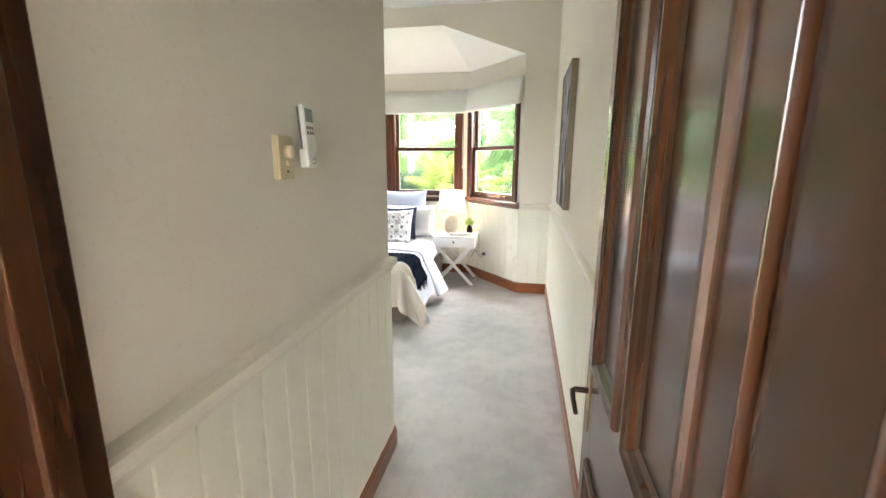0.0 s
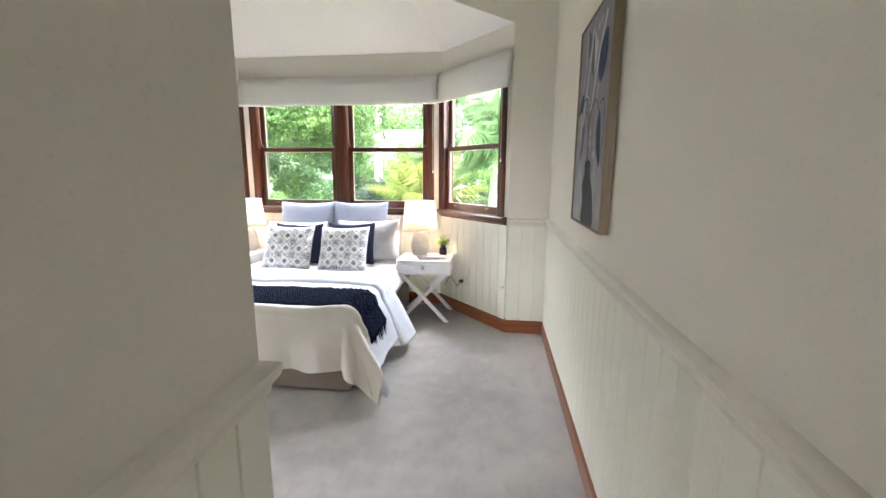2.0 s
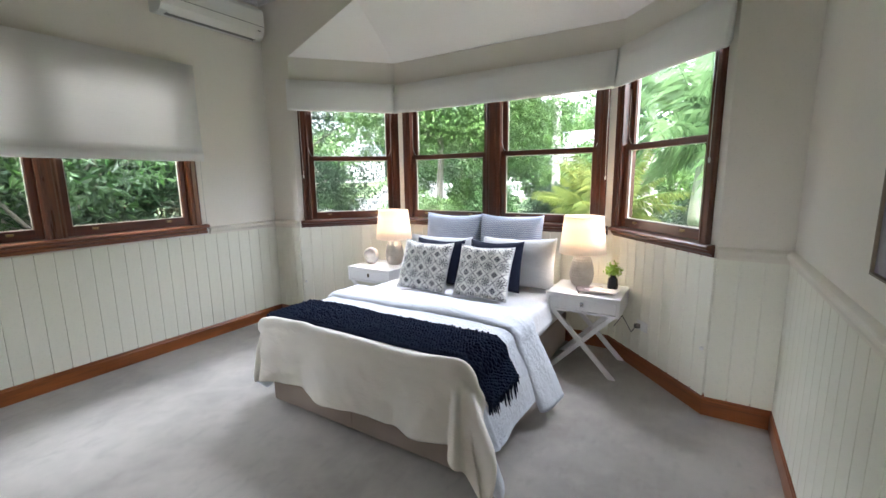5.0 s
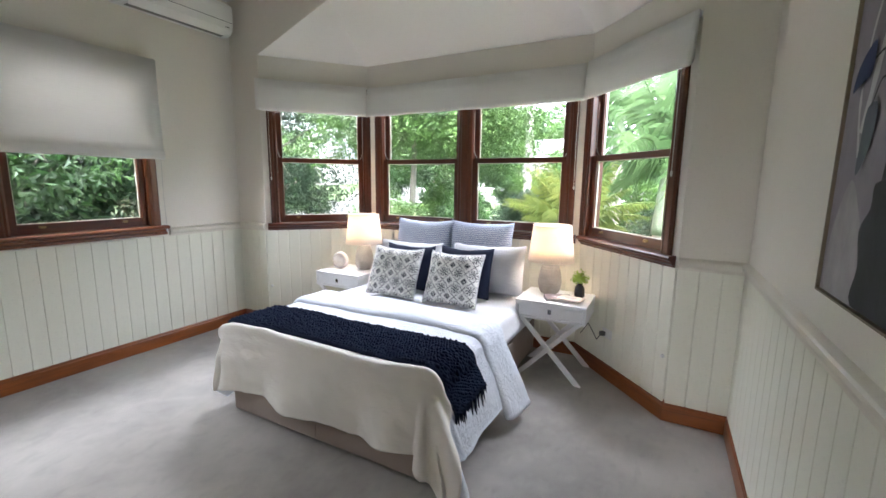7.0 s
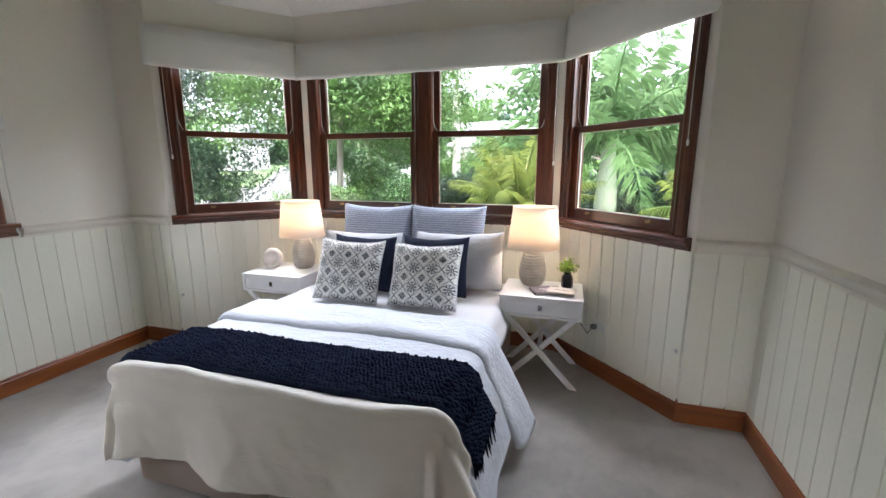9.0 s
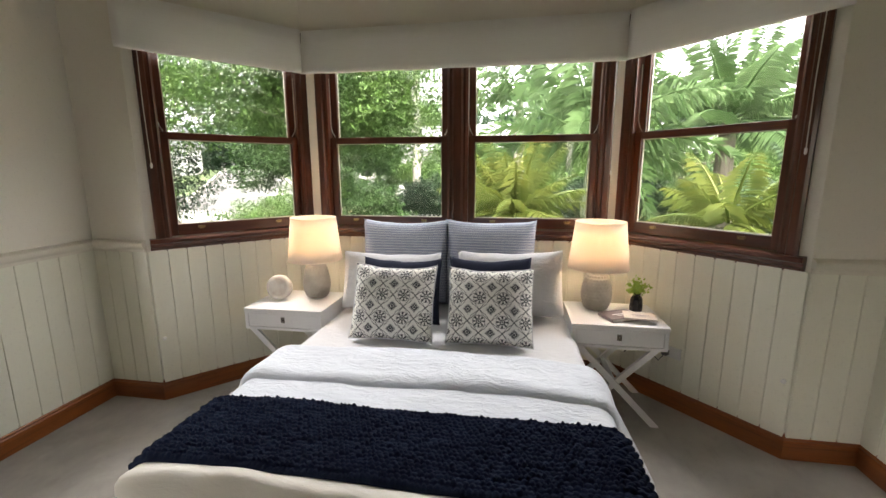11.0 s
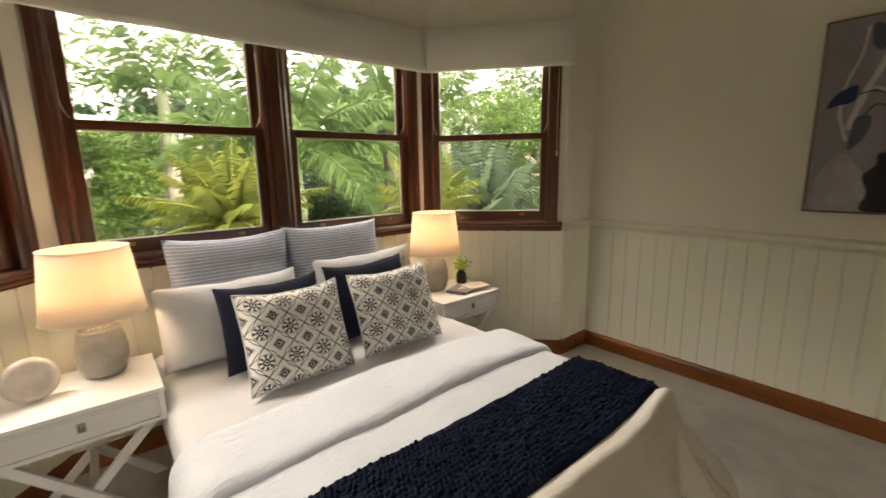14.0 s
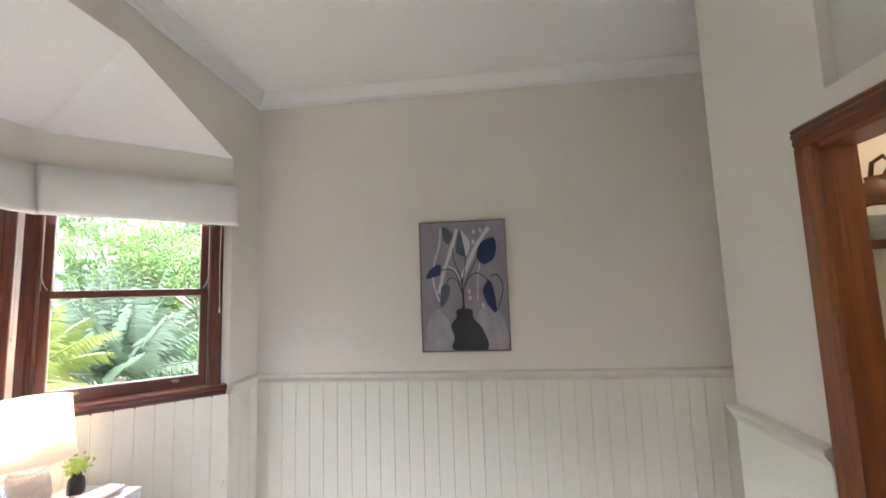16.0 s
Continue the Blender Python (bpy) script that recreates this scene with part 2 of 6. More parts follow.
def pattern_material():
    """White cotton with a navy lattice of medallions and diamonds."""
    m, t, p = begin("lattice_print")
    tc = t.nodes.new("ShaderNodeTexCoord")
    sp = t.nodes.new("ShaderNodeSeparateXYZ")
    t.links.new(tc.outputs["UV"], sp.inputs[0])
    u, v = Sh(t, sp.outputs[0]) * 3.6, Sh(t, sp.outputs[1]) * 3.6
    a, b = u + v, u - v + 4.0
    fa, fb = a.fract() - 0.5, b.fract() - 0.5
    xa, xb = fa.ab(), fb.ab()
    cheb = xa.mx(xb)
    r = (fa * fa + fb * fb).op("SQRT")
    ang = fa.op("ARCTAN2", fb)
    even = ((a.floor() + b.floor()) * 0.5).fract().lt(0.25)
    odd = even.op("SUBTRACT", 1.0).ab()
    petal = (ang * 8.0).op("COSINE")
    flower = (r.lt(0.06)).mx(r.gt(0.10) * r.lt(0.17)).mx(r.gt(0.19) * r.lt(0.35) * petal.gt(0.1)).mx(r.gt(0.36) * r.lt(0.385))
    diamond = (cheb.lt(0.07)).mx(cheb.gt(0.10) * cheb.lt(0.18)).mx(cheb.gt(0.205) * cheb.lt(0.23))
    wave = (ang * 4.0).op("COSINE") * 0.03
    edge = (cheb + wave).gt(0.445) * (cheb + wave).lt(0.478)
    ink = (flower * even).mx(diamond * odd).mx(edge)
    cl = coords(t)
    worn = noise_node(t, cl, 260, 3)
    ink = ink * Sh(t, ramp(t, worn, 0.05, 0.28))
    big = noise_node(t, cl, 6, 2)
    base = mixc(t, ramp(t, big, 0.3, 0.7), (0.80, 0.79, 0.75), (0.74, 0.73, 0.69))
    t.links.new(mixc(t, ink.socket, base, (0.008, 0.011, 0.022)), p.inputs["Base Color"])
    p.inputs["Roughness"].default_value = 0.92
    bump(t, p, worn, 0.25, 0.002)
    return m


def euro_material():
    """Blue-grey cotton woven with fine white dashes in rows."""
    m, t, p = begin("dashed_blue_cotton")
    tc = t.nodes.new("ShaderNodeTexCoord")
    sp = t.nodes.new("ShaderNodeSeparateXYZ")
    t.links.new(tc.outputs["UV"], sp.inputs[0])
    u, v = Sh(t, sp.outputs[0]), Sh(t, sp.outputs[1])
    row = v * 24.0
    col = u * 30.0 + row.floor() * 0.5
    zig = (col.fract() - 0.5).ab() * 0.55
    dash = ((row.fract() - 0.25 - zig).ab()).lt(0.16)
    dash2 = (row.fract() - 0.85).ab().lt(0.07) * (col * 2.0).fract().lt(0.6)
    cl = coords(t)
    n = noise_node(t, cl, 240, 3)
    ink = dash.mx(dash2) * Sh(t, ramp(t, n, 0.2, 0.6))
    t.links.new(mixc(t, ink.socket, (0.25, 0.29, 0.40), (0.76, 0.77, 0.80)), p.inputs["Base Color"])
    p.inputs["Roughness"].default_value = 0.95
    bump(t, p, n, 0.3, 0.002)
    return m


PATTERN, EURO = pattern_material(), euro_material()


def leafmat(name, c1, c2, c3, rough=0.5):
    m, t, p = begin(name)
    g = t.nodes.new("ShaderNodeNewGeometry")
    rnd = g.outputs["Random Per Island"]
    n = noise_node(t, coords(t), 1.1, 3)
    c = mixc(t, rnd, c1, c2)
    c = mixc(t, ramp(t, n, 0.42, 0.7), c, c3)
    t.links.new(c, p.inputs["Base Color"])
    p.inputs["Roughness"].default_value = rough
    tl, mx_ = t.nodes.new("ShaderNodeBsdfTranslucent"), t.nodes.new("ShaderNodeMixShader")
    t.links.new(c, tl.inputs[0])
    mx_.inputs[0].default_value = 0.35
    t.links.new(p.outputs[0], mx_.inputs[1])
    t.links.new(tl.outputs[0], mx_.inputs[2])
    t.links.new(mx_.outputs[0], t.nodes["Material Output"].inputs["Surface"])
    return m


# ---- mesh helpers ----
def mesh_of(name, bm, material, smooth=False):
    me = bpy.data.meshes.new(name)
    bmesh.ops.recalc_face_normals(bm, faces=bm.faces)
    bm.to_mesh(me)
    bm.free()
    if material:
        me.materials.append(material)
    if smooth:
        for f in me.polygons:
            f.use_smooth = True
    return me


def part(name, bm, material, parent=None, label="", smooth=False):
    ob = new(name, mesh_of(name, bm, material, smooth))
    if parent:
        ob.parent = parent
    if label:
        ob["label"] = label
    return ob


def empty(name, m=None):
    ob = new(name)
    ob.empty_display_size = 0.1
    if m is not None:
        ob.matrix_world = m
    return ob


def box(x0, x1, y0, y1, z0, z1, bevel=0.0, bm=None):
    out = bm or bmesh.new()
    b = bmesh.new()
    vs = [b.verts.new((x, y, z)) for z in (z0, z1) for y in (y0, y1) for x in (x0, x1)]
    for q in ((0, 2, 3, 1), (4, 5, 7, 6), (0, 1, 5, 4), (2, 6, 7, 3), (0, 4, 6, 2), (1, 3, 7, 5)):
        b.faces.new([vs[k] for k in q])
    if bevel:
        bmesh.ops.bevel(b, geom=list(b.edges), offset=bevel, segments=2, affect="EDGES", profile=0.6)
    if bm is None:
        out.free()
        return b
    tmp = bpy.data.meshes.new("tmp")
    b.to_mesh(tmp)
    b.free()
    out.from_mesh(tmp)
    bpy.data.meshes.remove(tmp)
    return out


def prism(points, axis, a0, a1, bm=None):
    """A polygon of 2D points extruded along an axis (0, 1, 2)."""
    bm = bm or bmesh.new()
    def at(p, h):
        q = list(p)
        q.insert(axis, h)
        return q
    lo, hi = [bm.verts.new(at(p, a0)) for p in points], [bm.verts.new(at(p, a1)) for p in points]
    n = len(points)
    bm.faces.new(lo[::-1])
    bm.faces.new(hi)
    for k in range(n):
        bm.faces.new((lo[k], lo[(k + 1) % n], hi[(k + 1) % n], hi[k]))
    return bm


def lathe(profile, n=32, bm=None, centre=(0, 0)):
    """Rings of (radius, z) about the z axis, capped."""
    bm = bm or bmesh.new()
    rings = []
    for r, z in profile:
        rings.append([bm.verts.new((centre[0] + r * math.cos(2 * math.pi * k / n), centre[1] + r * math.sin(2 * math.pi * k / n), z)) for k in range(n)])
    for a, b in zip(rings, rings[1:]):
        for k in range(n):
            bm.faces.new((a[k], a[(k + 1) % n], b[(k + 1) % n], b[k]))
    bm.faces.new(rings[0][::-1])
    bm.faces.new(rings[-1])
    return bm


def tube(points, radius, n=8, bm=None, taper=None):
    """A round bar through points; taper: a radius for each."""
    bm = bm or bmesh.new()
    pts = [Vector(p) for p in points]
    rings = []
    for k, p in enumerate(pts):
        d = (pts[min(k + 1, len(pts) - 1)] - pts[max(k - 1, 0)]).normalized()
        side = d.cross(Vector((0, 0, 1)) if abs(d.z) < 0.9 else Vector((1, 0, 0))).normalized()
        up = side.cross(d)
        r = taper[k] if taper else radius
        rings.append([bm.verts.new(p + r * (math.cos(2 * math.pi * j / n) * side + math.sin(2 * math.pi * j / n) * up)) for j in range(n)])
    for a, b in zip(rings, rings[1:]):
        for j in range(n):
            bm.faces.new((a[j], a[(j + 1) % n], b[(j + 1) % n], b[j]))
    bm.faces.new(rings[0][::-1])
    bm.faces.new(rings[-1])
    return bm


def sweep(profile, path):
    """A profile of (inward, z) drawn along a level path of (x, y) with the room on its left, mitred."""
    bm = bmesh.new()
    pts = [Vector(p) for p in path]
    rings = []
    for k, p in enumerate(pts):
        ns = []
        for a, b in ((k - 1, k), (k, k + 1)):
            if 0 <= a and b < len(pts):
                d = (pts[b] - pts[a]).normalized()
                ns.append(Vector((-d.y, d.x)))
        n = sum(ns, Vector((0, 0))).normalized()
        n = n / max(0.2, n.dot(ns[0]))
        rings.append([bm.verts.new((p.x + n.x * i, p.y + n.y * i, z)) for i, z in profile])
    m = len(profile)
    for a, b in zip(rings, rings[1:]):
        for j in range(m):
            bm.faces.new((a[j], a[(j + 1) % m], b[(j + 1) % m], b[j]))
    bm.faces.new(rings[0][::-1])
    bm.faces.new(rings[-1])
    return bm


def frame_along(p0, p1):
    """A pose at p0 with x along the wall to p1, y outwards (the room is on the left of p0 to p1)."""
    a = math.degrees(math.atan2(p1[1] - p0[1], p1[0] - p0[0]))
    return pose(p0[0], p0[1], 0, 0, 0, a) @ Matrix.Diagonal((1, -1, 1, 1)), math.hypot(p1[0] - p0[0], p1[1] - p0[1])


def wall(name, p0, p1, z0, z1, material, thick=0.14, holes=(), before=0.0, after=0.0, label=""):
    """A wall whose room face runs p0 to p1 (room on the left), with holes of (from, to, low, high)."""
    m, length = frame_along(p0, p1)
    cuts = sorted({-before, length + after, *[h[0] for h in holes], *[h[1] for h in holes]})
    bm = bmesh.new()
    for a, b in zip(cuts, cuts[1:]):
        free = [(z0, z1)]
        for h in holes:
            if h[0] <= a + 1e-6 and b <= h[1] + 1e-6:
                free = [piece for lo, hi in free for piece in ((lo, min(hi, h[2])), (max(lo, h[3]), hi)) if piece[1] > piece[0]]
        for lo, hi in free:
            if hi - lo > 1e-4:
                box(a, b, 0, thick, lo, hi, bm=bm)
    bm.transform(m)
    return tagged(part(name, bm, material), label or "painted plaster wall, pale warm grey", "wall", kind="structure")

# ---- plan ----
XR, XL, YF, YB, XN = 1.235, -3.15, 5.53, 2.555, 0.285
YD = 1.07
ZC, ZK = 3.31, 1.0
BAY = [(0.885, YF), (0.185, 6.31), (-2.065, 6.31), (-2.765, YF)]
ZBAY, ZTOP = 2.67, 3.0

floor = tagged(part("floor", box(-3.3, 1.4, -2.2, 6.5, -0.12, 0.0), CARPET), "worn light grey loop-pile carpet", "carpet floor", kind="structure")
ceiling = tagged(part("ceiling", box(-3.35, 1.45, -2.3, YF + 0.02, ZC, ZC + 0.12), CEIL), "flat white painted ceiling", "ceiling", kind="structure")

wall_east = wall("wall_east", (XR, YD), (XR, YF), 0, ZC, WALL, before=0.12, after=0.1)
prof = [(XL - 0.12, 0), (BAY[3][0], 0), (BAY[3][0], ZBAY), (-1.85, ZTOP), (-0.03, ZTOP), (BAY[0][0], ZBAY), (BAY[0][0], 0), (XR + 0.12, 0), (XR + 0.12, ZC), (XL - 0.12, ZC)]
wall_north = tagged(part("wall_north", prism(prof, 1, YF, YF + 0.1), WALL), "painted wall with a chamfered opening to the bay", "wall", kind="structure")
LEFT_HOLE = (YF - 4.70, YF - 2.76, 1.02, 2.44)
wall_west = wall("wall_west", (XL, YF), (XL, YB), 0, ZC, WALL, holes=[LEFT_HOLE], before=0.1, after=0.14)
CL0, CL1 = -1.13, -0.37
wall_south = wall("wall_south", (XL, YB), (XN, YB), 0, ZC, WALL, thick=0.11, holes=[(CL0 - XL, CL1 - XL, -0.01, 2.10), (CL0 + 0.07 - XL, CL1 - 0.07 - XL, 2.265, 2.95)], before=0.1, after=-0.0)
tagged(part("fanlight_panel", box(CL0 + 0.05, CL1 - 0.05, YB - 0.075, YB - 0.045, 2.24, 2.98), surface("grey_panel_paint", (0.60, 0.585, 0.55), (0.57, 0.555, 0.52), 0.6, 1, 60, 0.05)), "recessed painted panel above the closet doorway", "wall panel", kind="structure")
nib = wall("wall_passage", (XN, YB - 0.11), (XN, YD), 0, ZC, WALL, thick=0.10)
wall_door = wall("wall_entry", (XN - 0.1, YD), (XR + 0.14, YD), 0, ZC, WALL, thick=0.13, holes=[(0.318 - XN + 0.1, 1.175 - XN + 0.1, -0.01, 2.12)])
# bay
def bay_len(k):
    return math.hypot(BAY[k + 1][0] - BAY[k][0], BAY[k + 1][1] - BAY[k][1])
def bay_span(k, g0, g1):
    """The hole for glass between g0 and g1 along bay wall k."""
    return (g0 - 0.10, g1 + 0.10, 1.0, 2.44)
S = bay_len(0)
SIDE_G = (0.185, 0.945)
MID_G = [(0.185 + 0.026, 0.185 + 0.805), (0.185 + 1.048, 0.185 + 1.833)]
wall_bay_east = wall("wall_bay_east", BAY[0], BAY[1], 0, ZBAY + 0.08, WALL, 0.12, [bay_span(0, *SIDE_G)], after=0.05)
wall_bay_north = wall("wall_bay_north", BAY[1], BAY[2], 0, ZBAY + 0.08, WALL, 0.12, [bay_span(1, MID_G[0][0], MID_G[1][1])], before=0.05, after=0.05)
SIDE_GL = (S - SIDE_G[1], S - SIDE_G[0])
wall_bay_west = wall("wall_bay_west", BAY[2], BAY[3], 0, ZBAY + 0.08, WALL, 0.12, [bay_span(2, *SIDE_GL)], before=0.05)

bm = bmesh.new()
b0, b1, b2, b3 = [Vector((*p, ZBAY)) for p in BAY]
h0, h1 = Vector((-0.03, YF, ZTOP)), Vector((-1.85, YF, ZTOP))
for tri in ((b0, h0, b1), (b1, h0, h1, b2), (b2, h1, b3)):
    bm.faces.new([bm.verts.new(v) for v in tri])
bmesh.ops.remove_doubles(bm, verts=bm.verts, dist=1e-4)
ex = bmesh.ops.extrude_face_region(bm, geom=list(bm.faces))
bmesh.ops.translate(bm, verts=[v for v in ex["geom"] if isinstance(v, bmesh.types.BMVert)], vec=(0, 0.06, 0.09))
tagged(part("ceiling_bay", bm, CEIL), "white raked ceiling of the bay window", "ceiling", kind="structure")

# hall behind the entry, and the closet
wall("wall_hall_east", (1.32, -2.1), (1.32, YD - 0.13), 0, ZC, WALL, 0.1)
# out of view; the opening is invented to let sky light into the hall
wall("wall_hall_south", (-0.6, -2.1), (1.32, -2.1), 0, ZC, WALL, 0.1, before=0.1, after=0.1, holes=[(0.55, 1.6, 0.7, 2.5)])
wall("wall_hall_west", (-0.6, YD - 0.13), (-0.6, -2.1), 0, ZC, WALL, 0.1)
wall("wall_hall_north", (XN - 0.1, YD - 0.13), (-0.7, YD - 0.13), 0, ZC, WALL, 0.1)
wall("wall_closet_south", (-1.5, 1.25), (XN - 0.1, 1.25), 0, ZC, WALL, 0.1, before=0.1)
wall("wall_closet_west", (-1.5, YB - 0.11), (-1.5, 1.25), 0, ZC, WALL, 0.1)

# ---- skirting, dado rail, cornice ----
SK = [(0, 0), (0.020, 0), (0.020, 0.095), (0.016, 0.102), (0.018, 0.112), (0.010, 0.125), (0.006, 0.138), (0, 0.14)]
DR = [(0, ZK - 0.012), (0.014, ZK - 0.01), (0.017, ZK + 0.006), (0.030, ZK + 0.022), (0.034, ZK + 0.034), (0.034, ZK + 0.048), (0.026, ZK + 0.054), (0.012, ZK + 0.060), (0, ZK + 0.064)]
CN = [(0, ZC), (0, ZC - 0.11), (0.012, ZC - 0.108), (0.016, ZC - 0.085), (0.028, ZC - 0.075), (0.05, ZC - 0.04), (0.075, ZC - 0.022), (0.085, ZC - 0.018), (0.09, ZC)]
ROOM = [(XR, YD), (XR, YF), *BAY, (XL, YF), (XL, YB), (CL0 - 0.09, YB)]
def runs(name, profile, path, material, label):
    """Lengths of moulding, one for each straight of the path, mitred to their neighbours."""
    whole = sweep(profile, path)
    whole.verts.ensure_lookup_table()
    n = len(profile)
    rings = [[v.co.copy() for v in whole.verts[k * n:(k + 1) * n]] for k in range(len(path))]
    whole.free()
    for a, b, p, q in zip(rings, rings[1:], path, path[1:]):
        m, _ = frame_along(p, q)
        inv = m.inverted()
        bm = bmesh.new()
        va, vb = [bm.verts.new(inv @ c) for c in a], [bm.verts.new(inv @ c) for c in b]
        for j in range(n):
            bm.faces.new((va[j], va[(j + 1) % n], vb[(j + 1) % n], vb[j]))
        bm.faces.new(va[::-1])
        bm.faces.new(vb)
        ob = part(name, bm, material)
        ob.matrix_world = m
        tagged(ob, label, name, kind="structure")
runs("baseboard", SK, ROOM, SKIRT, "varnished orange-brown timber skirting board")
runs("baseboard", SK, [(CL1 + 0.09, YB), (XN, YB), (XN, YD)], SKIRT, "varnished orange-brown timber skirting board")
runs("trim", DR, [(XR, YD), (XR, YF), (BAY[0][0], YF)], TRIMW, "cream painted dado rail")
runs("trim", DR, [(BAY[3][0], YF), (XL, YF), (XL, 4.80)], TRIMW, "cream painted dado rail")
runs("trim", DR, [(CL1 + 0.09, YB), (XN, YB), (XN, YD)], TRIMW, "cream painted dado rail")
runs("trim", DR, [(XL, 2.66), (XL, YB), (CL0 - 0.09, YB)], TRIMW, "cream painted dado rail")
runs("cornice", CN, [(XR, YD), (XR, YF), (XL, YF), (XL, YB), (XN, YB), (XN, YD), (XR, YD)], CEIL, "white moulded plaster cornice")

# ---- sash windows ----
ZG0, ZM, ZHEAD = 1.145, 1.70, 2.34
def sash(parent, g0, g1, z0, z1, y0, low, high, lower):
    """One sliding sash: stiles, rails, pane. low, high: heights of its rails."""
    st = 0.048
    s = part("sash", box(g0 - st, g0 - 0.002, y0, y0 + 0.034, z0 - low, z1 + high, 0.004), WIN_Z, parent)
    part("stile", box(g1 + 0.002, g1 + st, y0, y0 + 0.034, z0 - low, z1 + high, 0.004), WIN_Z, s)
    part("rail", box(g0 - 0.004, g1 + 0.004, y0 + 0.001, y0 + 0.033, z0 - low, z0, 0.004), WIN_X, s)
    part("rail", box(g0 - 0.004, g1 + 0.004, y0 + 0.001, y0 + 0.033, z1, z1 + high, 0.004), WIN_X, s)
    pane = part("pane", box(g0 - 0.01, g1 + 0.01, y0 + 0.015, y0 + 0.019, z0 - 0.01, z1 + 0.01), GLASS, s, "clear glass pane")
    pane.visible_shadow = False
    bead = bmesh.new()
    for a, b, c, d in ((g0, g0 + 0.005, z0, z1), (g1 - 0.005, g1, z0, z1), (g0, g1, z0, z0 + 0.005), (g0, g1, z1 - 0.005, z1)):
        box(a, b, y0 + 0.019, y0 + 0.028, c, d, bm=bead)
    part("putty", bead, TRIMW, s, "pale putty line round the pane")
    if lower:
        for gx in (g0 + 0.13, g1 - 0.13):
            lift = box(gx - 0.02, gx + 0.02, y0 - 0.010, y0 + 0.002, z0 - 0.030, z0 - 0.016, 0.002)
            box(gx - 0.014, gx + 0.014, y0 - 0.016, y0 - 0.008, z0 - 0.034, z0 - 0.026, 0.002, bm=lift)
            part("sash_lift", lift, BRASS, s, "small brass sash lift")
    else:
        for gx, sg in ((g0, 1), (g1, -1)):
            pts = [(gx - sg * 0.046, z0), (gx - sg * 0.006, z0), (gx - sg * 0.006, z0 - 0.01), (gx - sg * 0.018, z0 - 0.035), (gx - sg * 0.022, z0 - 0.06), (gx - sg * 0.046, z0 - 0.066)]
            part("sash_horn", prism(pts, 1, y0 - 0.004, y0 + 0.03), WIN_Z, s)
            cord = tube([(gx - sg * 0.050, y0 - 0.012, z0 + 0.42), (gx - sg * 0.048, y0 - 0.014, z0 + 0.08), (gx - sg * 0.036, y0 - 0.012, z0 + 0.035), (gx - sg * 0.02, y0 - 0.006, z0 + 0.008)], 0.0035, 6)
            part("sash_cord", cord, CORD, s, "pale sash cord")


def window(name, m, glasses, zg0=ZG0, zm=ZM, sill_a=0.125, sill_b=0.125, wz=WIN_Z, wx=WIN_X):
    """A timber window seen from inside: x along the wall, y outwards, 0 the wall's room face."""
    top = tagged(empty(name, m), "red-brown varnished timber double-hung sash window", "window", kind="structure")
    g0, g1 = glasses[0][0], glasses[-1][1]
    for ga, gb in glasses:
        sash(top, ga, gb, zg0, zm - 0.022, 0.022, 0.072, 0.045, True)
        sash(top, ga, gb, zm + 0.022, ZHEAD - 0.02, 0.060, 0.045, 0.05, False)
    lining = bmesh.new()
    for a, b, c, d in ((g0 - 0.100, g0 - 0.050, 1.0, 2.44), (g1 + 0.050, g1 + 0.100, 1.0, 2.44), (g0 - 0.05, g1 + 0.05, ZHEAD + 0.03, 2.44)):
        box(a, b, 0.001, 0.118, c, d, bm=lining)
    for (_, ga), (gb, _) in zip(glasses, glasses[1:]):
        box(ga + 0.05, gb - 0.05, 0.004, 0.118, 1.0, 2.44, bm=lining)
    part("frame", lining, wz, top)
    def casing(xo, sg, w):
        x = [xo, xo + sg * w]
        prof = [(x[0], 0.0), (x[0], -0.010), (x[0] + sg * 0.012, -0.018), (x[0] + sg * 0.02, -0.014), (x[0] + sg * 0.032, -0.014), (x[0] + sg * 0.040, -0.024), (x[0] + sg * (w - 0.014), -0.026), (x[1], -0.018), (x[1], 0.0)]
        part("casing", prism(prof, 2, 1.02, ZHEAD + 0.1), wz, top)
    casing(g0 - 0.046, -1, 0.085)
    casing(g1 + 0.046, 1, 0.085)
    part("casing", prism([(0, ZHEAD + 0.02), (-0.012, ZHEAD + 0.022), (-0.022, ZHEAD + 0.05), (-0.024, ZHEAD + 0.1), (0, ZHEAD + 0.1)], 0, g0 - 0.046, g1 + 0.046), wx, top)
    for (_, ga), (gb, _) in zip(glasses, glasses[1:]):
        c = (ga + gb) / 2
        w = (gb - ga) / 2 - 0.048
        part("mullion", prism([(c - w, 0.02), (c - w, -0.006), (c - w * 0.75, -0.016), (c - w * 0.55, -0.012), (c - w * 0.35, -0.022), (c + w * 0.35, -0.022), (c + w * 0.55, -0.012), (c + w * 0.75, -0.016), (c + w, -0.006), (c + w, 0.02)], 2, zg0 - 0.075, ZHEAD + 0.03), wz, top)
    zs = zg0 - 0.074
    sill = [(0.05, zs), (-0.052, zs - 0.004), (-0.060, zs - 0.012), (-0.060, zs - 0.026), (-0.050, zs - 0.032), (-0.036, zs - 0.036), (-0.034, zs - 0.050), (-0.026, zs - 0.058), (-0.014, zs - 0.066), (-0.012, zs - 0.085), (0.0, zs - 0.088), (0.05, zs - 0.088)]
    part("sill", prism(sill, 0, g0 - sill_a - 0.02, g1 + sill_b + 0.02), wx, top)
    return top


